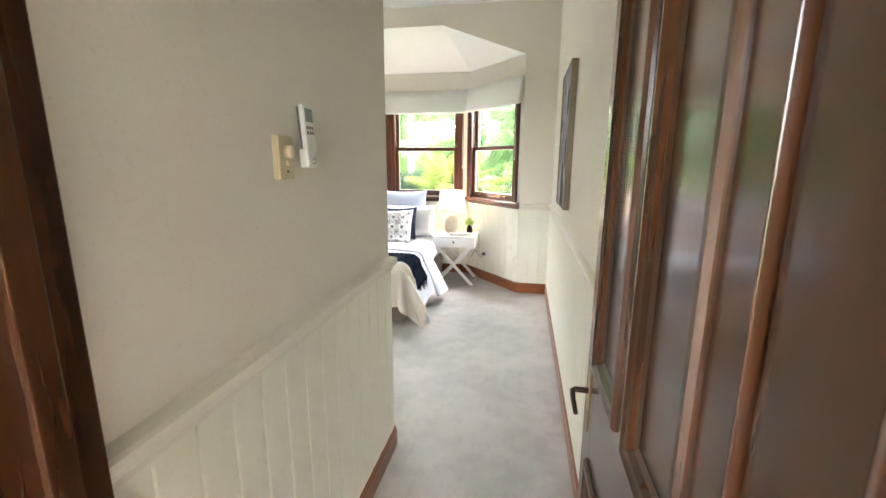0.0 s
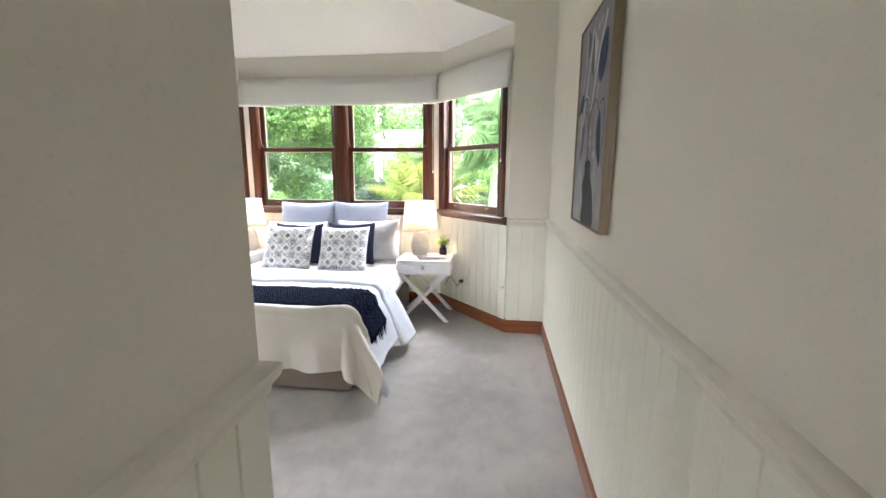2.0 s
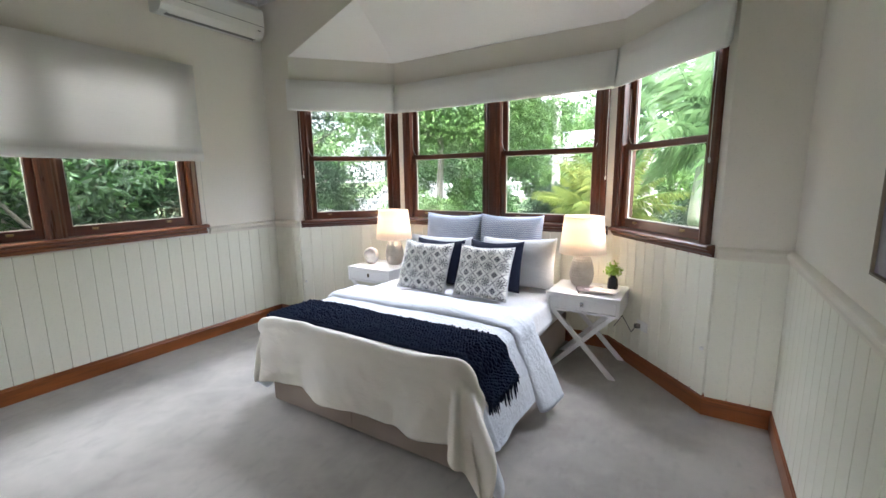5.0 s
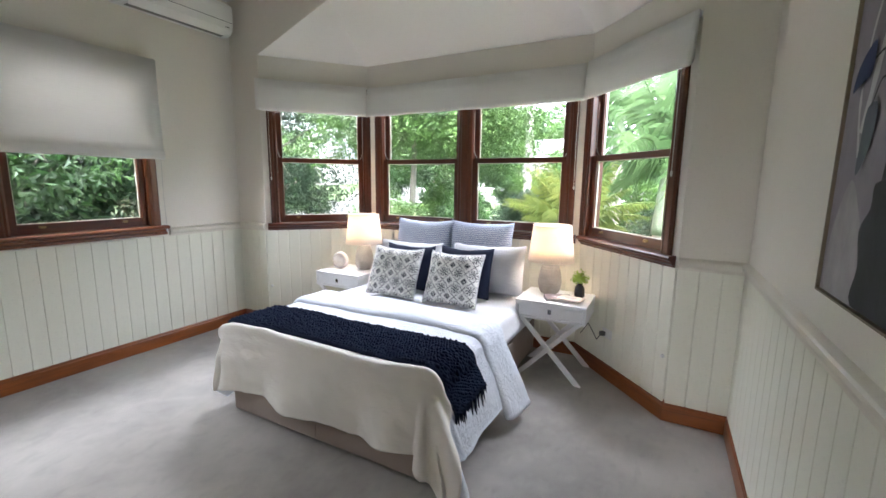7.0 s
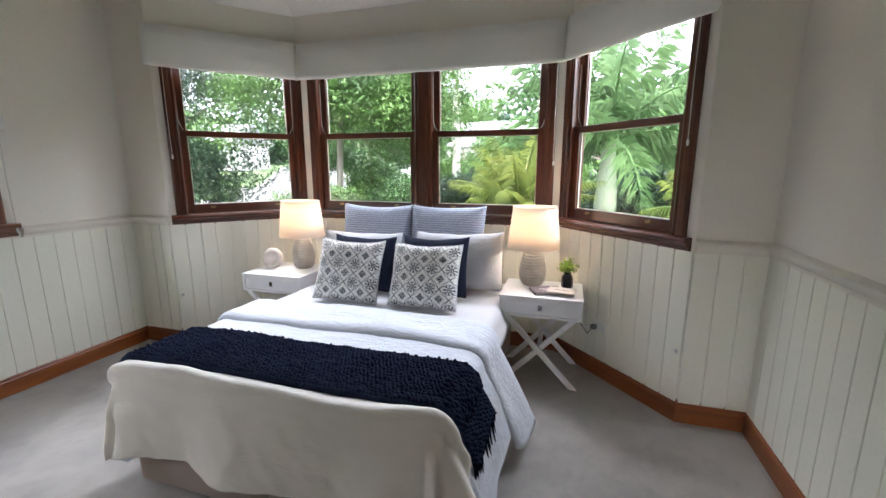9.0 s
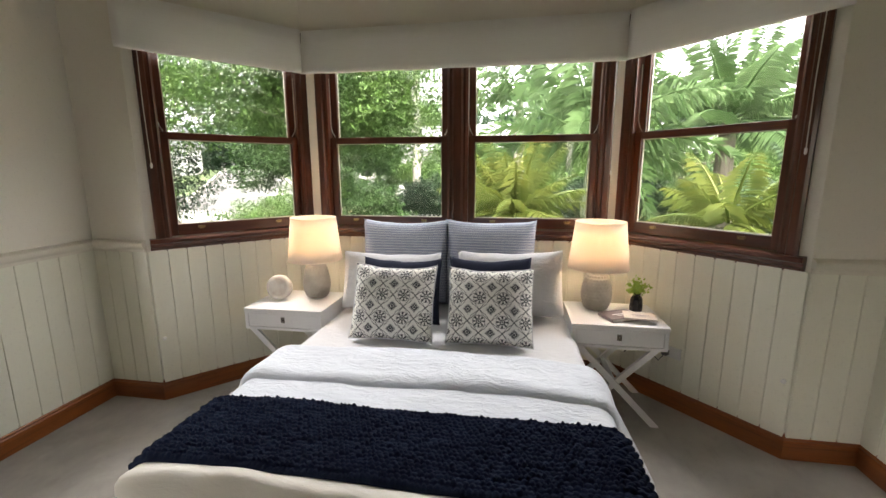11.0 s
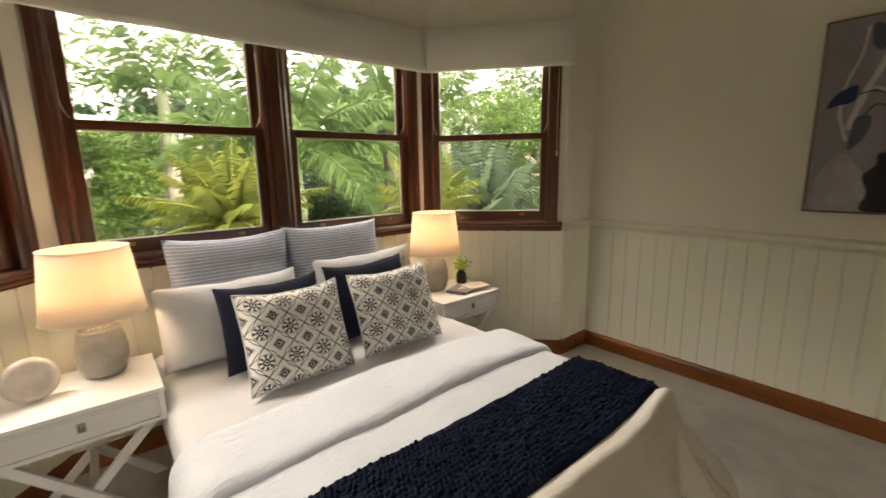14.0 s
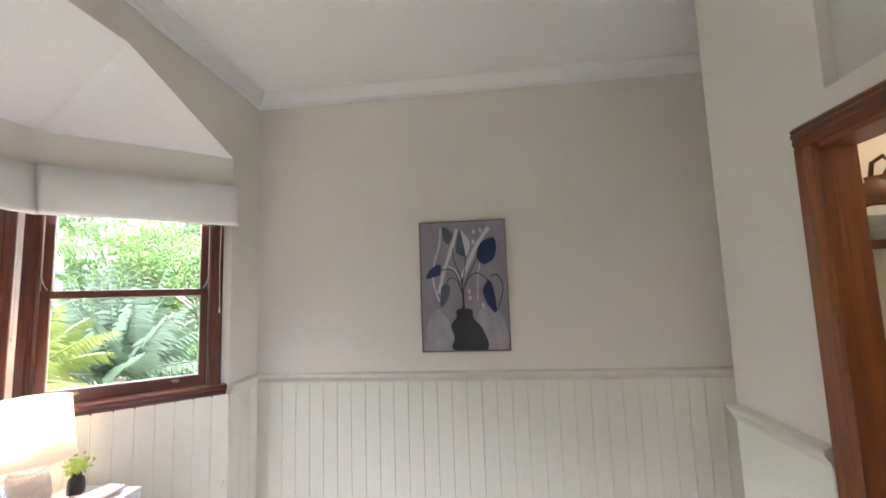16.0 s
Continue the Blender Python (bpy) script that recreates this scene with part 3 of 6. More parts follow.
m_e, _ = frame_along(BAY[0], BAY[1])
m_n, _ = frame_along(BAY[1], BAY[2])
m_w, _ = frame_along(BAY[2], BAY[3])
m_l, _ = frame_along((XL, YF), (XL, YB))
window("window_1", m_e, [SIDE_G], sill_a=0.145, sill_b=0.08)
window("window_2", m_n, MID_G, sill_a=0.14, sill_b=0.14)
window("window_3", m_w, [SIDE_GL], sill_a=0.08, sill_b=0.145)
LWIN_Z = wood("side_window_timber_upright", (0.075, 0.022, 0.008), (0.21, 0.066, 0.022), 2, 0.3, 0.35)
LWIN_X = wood("side_window_timber_level", (0.075, 0.022, 0.008), (0.21, 0.066, 0.022), 0, 0.3, 0.35)
window("window_4", m_l, [(YF - 4.60, YF - 3.815), (YF - 3.60, YF - 2.86)], zg0=1.168, zm=1.78, sill_a=0.16, sill_b=0.1, wz=LWIN_Z, wx=LWIN_X)

# ---- roman blinds ----
def blind(m, a, b, z0, z1, skew=0.0, out=0.05, folds=1):
    """A folded roman blind: cloth with its stacked fold, hem, headrail and cord."""
    top = tagged(empty("roman_blind", m), "white linen roman blind drawn up above the window", "blind", group="roman blinds")
    bm = bmesh.new()
    n, h = 28, z1 - z0
    yy = [(-out - 0.004, z1), (-out - 0.010, z1 - 0.3 * h), (-out - 0.022, z0 + 0.35 * h), (-out - 0.034, z0 + 0.12 * h), (-out - 0.036, z0 + 0.03 * h), (-out - 0.024, z0), (-out - 0.010, z0 + 0.02), (-out + 0.0, z0 + 0.12 * h), (-out + 0.004, z1)]
    if folds > 1:
        yy = [(-out, z1), (-out - 0.004, z1 - 0.4 * h), (-out - 0.008, z0 + 0.13), (-out - 0.013, z0 + 0.085), (-out - 0.022, z0 + 0.078), (-out - 0.030, z0 + 0.062), (-out - 0.030, z0 + 0.012), (-out - 0.020, z0), (-out - 0.008, z0 + 0.01), (-out + 0.004, z0 + 0.09), (-out + 0.006, z1)]
    rows = []
    for i in range(n + 1):
        x = a + (b - a) * i / n
        w = noise.noise((x * 2.3, z0 * 3, a))
        rows.append([bm.verts.new((x + (0.004 * math.sin(z * 9) if i in (0, n) else 0), y + 0.006 * w, z + 0.006 * noise.noise((x * 4, 7, a)) * (z1 - z) / h)) for y, z in yy])
    for r, s in zip(rows, rows[1:]):
        for j in range(len(yy)):
            k = (j + 1) % len(yy)
            bm.faces.new((r[j], r[k], s[k], s[j]))
    bm.faces.new(rows[0])
    bm.faces.new(rows[-1][::-1])
    part("cloth", bm, BLINDM, top, smooth=True)
    part("headrail", box(a + 0.004, b - 0.004, -out + 0.01, -0.03, z1 - 0.035, z1 - 0.003, 0.003), WHITE, top)
    return top


blind(m_e, -0.03, S - 0.02, 2.155, 2.45, out=0.055)
blind(m_n, 0.04, bay_len(1) - 0.04, 2.15, 2.44, out=0.055)
blind(m_w, 0.02, S + 0.03, 2.155, 2.45, out=0.055)
blind(m_l, YF - 4.78, YF - 2.70, 1.66, 2.48, out=0.06, folds=2)
def blind_cord(m, x, z0, z1, y=-0.045):
    c = tagged(part("blind_cord", tube([(0, 0, z1 - z0), (0.004, 0.002, (z1 - z0) * 0.5), (0, 0, 0.03)], 0.0025, 6), CORD), "thin white blind cord with a knob", "cord")
    c.matrix_world = m @ pose(x, y, z0)
    part("knob", lathe([(0.002, 0.034), (0.006, 0.028), (0.007, 0.012), (0.004, 0.0)], 10), PLASTIC, c)
blind_cord(m_e, 0.075, 1.55, 2.2)
blind_cord(m_n, 0.085, 1.45, 2.2)
blind_cord(m_w, S - 0.075, 1.50, 2.2)
blind_cord(m_l, YF - 4.76, 1.03, 1.70, -0.05)

# ---- bed ----
BX0, BX1, BY0, BZ = -1.715, -0.135, 4.285, 0.55
BR = 0.07
def drape(s, t, h=0.0, flare=0.10, folds=1.0, seed=0.0):
    """Where cloth that lies at (s, t) unrolled comes to rest over the bed's top, sides and foot."""
    cx, cy = min(max(s, BX0 + BR), BX1 - BR), max(t, BY0 + BR)
    dx, dy = s - cx, t - cy
    d = math.hypot(dx, dy)
    puff = 0.010 * noise.noise((s * 3.1 + seed, t * 3.1, 1.7)) + 0.004 * noise.noise((s * 11, t * 11 + seed, 4.2))
    if d < 1e-6:
        return Vector((s, t, BZ + h + puff))
    ux, uy = dx / d, dy / d
    quarter = BR * math.pi / 2
    if d < quarter:
        a = d / BR
        return Vector((cx + ux * (BR + h) * math.sin(a), cy + uy * (BR + h) * math.sin(a), BZ - BR + (BR + h) * math.cos(a) + puff * math.cos(a)))
    rest = d - quarter
    both = min(1.0, 2.2 * min(abs(ux), abs(uy)))
    along = s if abs(uy) > abs(ux) else t
    wave = folds * rest * (0.13 * noise.noise((along * 3.4 + seed, 3.3, rest * 0.8)) + 0.05 * math.sin(along * 16 + seed) * noise.noise((along * 2 + 5, seed, 0)))
    ang = math.atan2(uy, ux)
    wave += both * rest * 0.22 * math.sin(ang * 9 + 0.6)
    slope = flare + 0.24 * both * (ux > 0) + 0.40 * max(0.0, ux) ** 2 + 0.12 * min(0.0, ux) ** 2
    out = BR + h + slope * rest + wave
    z = BZ - BR - rest / math.sqrt(1 + slope * slope)
    if z < 0.02 + h:
        out += (0.02 + h - z) * 0.75
        z = 0.02 + h + 0.006 * math.sin(ang * 20)
    return Vector((cx + ux * out, cy + uy * out, z))


def cloth(fn, nu, nv, thick):
    """A closed sheet of cloth from a function of (u, v, side) over the unit square."""
    bm = bmesh.new()
    uvl = bm.loops.layers.uv.new("UVMap")
    lay = [[[bm.verts.new(fn(i / nu, j / nv, side)) for j in range(nv + 1)] for i in range(nu + 1)] for side in (0, 1)]
    for side in (0, 1):
        for i in range(nu):
            for j in range(nv):
                g = lay[side]
                q = [(i, j), (i + 1, j), (i + 1, j + 1), (i, j + 1)]
                f = bm.faces.new([g[a][b] for a, b in q])
                for l, (a, b) in zip(f.loops, q):
                    l[uvl].uv = (a / nu, b / nv)
    A, B = lay
    for i in range(nu):
        bm.faces.new((A[i][0], A[i + 1][0], B[i + 1][0], B[i][0]))
        bm.faces.new((A[i][nv], A[i + 1][nv], B[i + 1][nv], B[i][nv]))
    for j in range(nv):
        bm.faces.new((A[0][j], A[0][j + 1], B[0][j + 1], B[0][j]))
        bm.faces.new((A[nu][j], A[nu][j + 1], B[nu][j + 1], B[nu][j]))
    return bm


bed = tagged(empty("bed", pose(-0.975, 5.3, 0)), "queen bed made up with white linen on a beige upholstered base", "bed")
def bedpart(name, bm, material, parent=bed, label="", smooth=False):
    bm.transform(Matrix.Translation((0.975, -5.3, 0)))
    return part(name, bm, material, parent, label, smooth)
base = bedpart("base", box(-1.60, -0.165, 4.262, 6.24, 0.018, 0.30, 0.018), BASEF, label="beige fabric bed base")
bedpart("seam", box(-0.89, -0.882, 4.259, 4.263, 0.04, 0.29), BASEF, base)
for cx, cy in ((-1.53, 4.36), (-0.25, 4.36), (-1.53, 6.12), (-0.25, 6.12)):
    bedpart("castor", lathe([(0.025, 0.0), (0.03, 0.004), (0.03, 0.016), (0.02, 0.02)], 14, centre=(cx, cy)), GREYP, base)
bedpart("mattress", box(-1.66, -0.165, 4.315, 6.235, 0.30, 0.525, 0.04), SHEET, smooth=True)
bedpart("fitted_sheet", cloth(lambda u, v, s: drape(BX0 - 0.14 + u * (BX1 - BX0 + 0.28), 4.9 + v * 1.33, (-0.012, -0.03)[s], 0.0, 0.2, 9), 60, 40, 0.01), SHEET, label="smooth white fitted sheet", smooth=True)
OVER = 0.39
def duvet_fn(u, v, side):
    s = BX0 - OVER + 0.03 + u * (BX1 - BX0 + 2 * OVER - 0.03)
    t = BY0 - 0.27 + v * (5.02 - BY0 + 0.27)
    edge = min(1.0, 12 * min(u, 1 - u, v))
    hem = 0.02 * noise.noise((s * 2.2, t * 2.2, 8))
    return drape(s, t + hem * (1 - v), (0.004 if side else 0.004 + 0.016 * edge), 0.07, 1.0, 2.0)
bedpart("duvet", cloth(duvet_fn, 150, 90, 0.02), LINEN, label="white linen duvet hanging over the foot and sides", smooth=True)
def cuff_fn(u, v, side):
    s = BX0 - 0.40 + u * (BX1 - BX0 + 0.86)
    skew = 0.05 * math.sin(u * 3.0) + 0.02 * noise.noise((s * 3, 2, 2))
    t = 4.865 + skew + v * (0.36 - 0.06 * abs(2 * u - 1))
    edge = math.sqrt(max(0.0, 1 - (1 - min(1.0, v / 0.16)) ** 2)) * math.sqrt(max(0.0, 1 - (1 - min(1.0, (1 - v) / 0.10)) ** 2))
    puff = 0.042 * edge * (0.8 + 0.35 * noise.noise((s * 2.4, t * 5, 3)))
    return drape(s, t, (0.010 if side else 0.014 + puff), 0.05, 0.9, 5.0)
bedpart("duvet_cuff", cloth(cuff_fn, 130, 36, 0.02), LINEN, label="thick turned-back top of the white duvet", smooth=True)


def throw_line(u):
    """The throw's near edge along the foot, from one side of the bed to the other."""
    return 4.325 + 0.035 * u + 0.010 * math.sin(u * 7)


def knit(name, s0, s1, t0, width, h, nu, nv, bob, material, label, pitch=0.0185):
    def fn(u, v, side):
        s = s0 + u * (s1 - s0)
        t = t0(u) + v * width
        if side:
            return drape(s, t, h - 0.004, 0.06, 0.4, 2.0)
        ws, wt = s + 0.009 * noise.noise((s * 26, t * 26, 1)), t + 0.006 * noise.noise((s * 24, t * 24, 6))
        r = round(wt / pitch)
        a = (ws + (r % 2) * pitch / 2) / pitch
        fs, ft = (a - round(a)) * 2, (wt / pitch - r) * 2
        lump = max(0.0, 1 - (fs * fs + ft * ft)) ** 0.5
        lump *= 0.75 + 0.75 * noise.noise((round(a) * 1.7, r * 2.3, 0.5))
        edge = min(1.0, 25 * min(v, 1 - v))
        return drape(s, t, h + (0.006 + bob * lump) * edge, 0.06, 0.4, 2.0)
    bm = cloth(fn, nu, nv, 0.01)
    return tagged(part(name, bm, material, smooth=True), label, "throw")


navy_throw = knit("throw_blanket", BX0 - 0.12, BX1 + 0.17, throw_line, 0.385, 0.034, 640, 140, 0.0155, NAVY, "chunky navy bobble-knit throw laid across the bed foot")
rng = random.Random(4)
for k in range(46):
    u, v = 1.0, (k + 0.5) / 46
    p0 = drape(BX1 + 0.17, throw_line(1) + v * 0.385, 0.036, 0.06, 0.4, 2.0)
    L = 0.085 + 0.03 * rng.random()
    a, b = rng.uniform(-0.012, 0.012), rng.uniform(-0.008, 0.02)
    part("tassel", tube([p0 + Vector((0, 0, 0.01)), p0 + Vector((b * 0.5, a * 0.4, -L * 0.5)), p0 + Vector((b, a, -L))], 0.005, 5, taper=[0.006, 0.0045, 0.006]), NAVY, navy_throw)
def cream_fn(u, v, side):
    """The cream blanket: a rolled hem on top, then a fall over the foot of the bed."""
    s = BX0 - 0.09 + u * (BX1 - BX0 + 0.09 + 0.10 + 0.42 * max(0.0, v - 0.42) ** 0.7)
    uu = (s - BX0 + 0.12) / (BX1 - BX0 + 0.29)
    t0 = throw_line(uu) + 0.36 + 0.004 * math.sin(uu * 40)
    t = t0 - 0.01 - v * (t0 - 0.01 - (BY0 - 0.35))
    roll = 0.030 * math.exp(-((t - (throw_line(uu) - 0.030)) / 0.020) ** 2) + 0.010 * noise.noise((s * 5, t * 9, 2)) * min(1.0, 4 * max(0.0, v - 0.45)) + 0.007 * noise.noise((s * 14 + t * 6, t * 11, 7)) * min(1.0, 4 * max(0.0, v - 0.45)) + 0.006
    hem = (0.022 * noise.noise((s * 2.6, 5.0, 1)) + 0.014 * noise.noise((s * 8.0, 2.0, 4))) * v
    edge = min(1.0, 30 * min(u, 1 - u))
    return drape(s, t + hem, (0.012 if side else 0.020 + max(0.0, roll) * edge), 0.13, 1.8, 2.0)
cream = tagged(part("wool_blanket", cloth(cream_fn, 170, 96, 0.01), CREAMT, smooth=True), "cream wool blanket falling over the foot of the bed", "blanket")
for k in range(16):
    p0 = drape(BX1 + 0.12, throw_line(1) - 0.05 + k * 0.005, 0.026, 0.11, 1.1, 2.0)
    part("fringe", tube([p0, p0 + Vector((rng.uniform(0, 0.02), rng.uniform(-0.012, 0.012), -0.03 - 0.03 * rng.random()))], 0.003, 5), CREAMT, cream)


# ---- cushions ----
def cushion(name, w, h, thick, material, m, label, seed, sag=0.05, piping=None):
    """A stuffed cushion: x across, z up from its lower edge, y its depth, front towards -y."""
    n = 26
    bm = bmesh.new()
    uvl = bm.loops.layers.uv.new("UVMap")
    lay = []
    for side in (-1, 1):
        g = []
        for i in range(n + 1):
            row = []
            for j in range(n + 1):
                u, v = 2 * i / n - 1, 2 * j / n - 1
                pin = (1 - sag * (1 - v * v) * abs(u) ** 3, 1 - sag * (1 - u * u) * abs(v) ** 3)
                puff = (max(0, 1 - u ** 4) * max(0, 1 - v ** 4)) ** 0.62
                slump = 1.0 - 0.12 * v
                y = side * thick / 2 * puff * slump
                edge = min(1.0, 4 * min(1 - abs(u), 1 - abs(v)))
                wr = (0.009 * noise.noise((u * 1.7 + seed, v * 1.7, side)) + 0.004 * noise.noise((u * 6, v * 6 + seed, side))) * edge
                top = -0.018 * max(0, v) ** 3 * (1 - u * u) + 0.008 * noise.noise((u * 2, seed, 5)) * max(0, v) ** 2
                row.append(bm.verts.new((u * w / 2 * pin[0], y + wr, (v + 1) * h / 2 * 1.0 + (pin[1] - 1) * v * h / 2 + top)))
            g.append(row)
        lay.append(g)
    for side in (0, 1):
        g = lay[side]
        for i in range(n):
            for j in range(n):
                q = [(i, j), (i + 1, j), (i + 1, j + 1), (i, j + 1)]
                f = bm.faces.new([g[a][b] for a, b in q])
                for l, (a, b) in zip(f.loops, q):
                    l[uvl].uv = (a / n * w / 0.45, b / n * h / 0.45)
    rim = [(0, j) for j in range(n)] + [(i, n) for i in range(n)] + [(n, n - j) for j in range(n)] + [(n - i, 0) for i in range(n)]
    pts = [0.5 * (lay[0][a][b].co + lay[1][a][b].co) for a, b in rim]
    bmesh.ops.remove_doubles(bm, verts=bm.verts, dist=0.0012)
    top = tagged(part(name, bm, material, label="", smooth=True), label, "cushion")
    top.matrix_world = m
    if piping:
        pb = tube(pts + pts[:1], 0.0045, 6)
        part("piping", pb, piping, top, "narrow piped seam", True)
    return top


def lean(x, y, z, tilt, turn=0, roll=0):
    return pose(x, y, z, 0, 0, turn) @ pose(0, 0, 0, -tilt, 0, 0) @ pose(0, 0, 0, 0, roll, 0)
cushion("euro_cushion", 0.625, 0.59, 0.19, EURO, lean(-1.275, 6.10, 0.56, 9, 1), "large blue-grey dashed cotton euro cushion against the window wall", 1.1, 0.04)
cushion("euro_cushion", 0.625, 0.60, 0.19, EURO, lean(-0.685, 6.10, 0.56, 9, -2), "large blue-grey dashed cotton euro cushion against the window wall", 2.3, 0.04)
cushion("pillow", 0.68, 0.40, 0.19, SHEET, lean(-1.335, 5.915, 0.555, 16, 1), "plump white cotton pillow standing behind cushions", 3.7, 0.03)
cushion("pillow", 0.68, 0.43, 0.19, SHEET, lean(-0.535, 5.92, 0.555, 16, -1, -2), "plump white cotton pillow standing behind cushions", 4.9, 0.03)
cushion("navy_cushion", 0.50, 0.41, 0.14, NAVYC, lean(-1.205, 5.70, 0.552, 17, 1, 0), "navy blue cotton cushion between pillow and patterned cushion", 5.2, 0.05)
cushion("navy_cushion", 0.50, 0.43, 0.14, NAVYC, lean(-0.655, 5.71, 0.552, 17, -3, -2), "navy blue cotton cushion between pillow and patterned cushion", 6.4, 0.05)
cushion("patterned_cushion", 0.475, 0.43, 0.15, PATTERN, lean(-1.19, 5.43, 0.552, 23, 2, 1), "white square cushion printed with a navy medallion lattice", 7.5, 0.05, SHEET)
cushion("patterned_cushion", 0.475, 0.43, 0.15, PATTERN, lean(-0.645, 5.445, 0.552, 23, -3, -1), "white square cushion printed with a navy medallion lattice", 8.6, 0.05, SHEET)


# ---- bedside tables ----
def side_table(x, y, label):
    """White campaign-style table: drawer box on crossed legs."""
    t = tagged(empty("bedside_table", pose(x, y, 0)), label, "bedside table", group="bedside tables")
    W, D, Z0, Z1 = 0.525, 0.43, 0.475, 0.615
    body = box(-W / 2, W / 2, 0.018, D, Z0, Z1 - 0.022, 0.003)
    part("body", body, WHITE, t)
    part("top", box(-W / 2 - 0.004, W / 2 + 0.004, -0.002, D + 0.002, Z1 - 0.02, Z1, 0.003), WHITE, t)
    fr = bmesh.new()
    for a in ((-W / 2, -W / 2 + 0.022, Z0, Z1 - 0.022), (W / 2 - 0.022, W / 2, Z0, Z1 - 0.022), (-W / 2 + 0.022, W / 2 - 0.022, Z0, Z0 + 0.016), (-W / 2 + 0.022, W / 2 - 0.022, Z1 - 0.032, Z1 - 0.022)):
        box(a[0], a[1], 0.0, 0.018, a[2], a[3], bm=fr)
    part("front_frame", fr, WHITE, t)
    dr = part("drawer", box(-W / 2 + 0.025, W / 2 - 0.025, 0.003, 0.017, Z0 + 0.019, Z1 - 0.035, 0.002), WHITE, t)
    pl = box(-0.013, 0.013, 0.0005, 0.004, 0.525, 0.563, 0.001)
    hp = part("pull_plate", pl, NICKEL, dr, "recessed nickel drawer pull")
    part("ring_pull", tube([(-0.007, -0.002, 0.552), (-0.008, -0.005, 0.54), (0, -0.006, 0.534), (0.008, -0.005, 0.54), (0.007, -0.002, 0.552)], 0.0022, 6), BRONZE, dr, "dark metal ring pull")
    def leg(x0, x1, yy):
        k = 0.017 / abs(Vector((x1 - x0, 0, -Z0)).normalized().z)
        pts = [(x0 - k, Z0), (x0 + k, Z0), (x1 + k, 0.0), (x1 - k, 0.0)]
        return prism(pts, 1, yy, yy + 0.022)
    for yy in (0.006, D - 0.03):
        part("leg", leg(-W / 2 + 0.045, W / 2 - 0.03, yy), WHITE, t)
        part("leg", leg(W / 2 - 0.045, -W / 2 + 0.03, yy + 0.0225 if yy < 0.1 else yy - 0.0225), WHITE, t)
    part("stretcher", box(-0.014, 0.014, 0.05, D - 0.05, 0.225, 0.253, 0.003), WHITE, t)
    return t


NL, NR = (-1.965, 5.655), (0.085, 5.69)
side_table(*NL, "white lacquered campaign bedside table with crossed legs and a drawer")
side_table(*NR, "white lacquered campaign bedside table with crossed legs and a drawer")


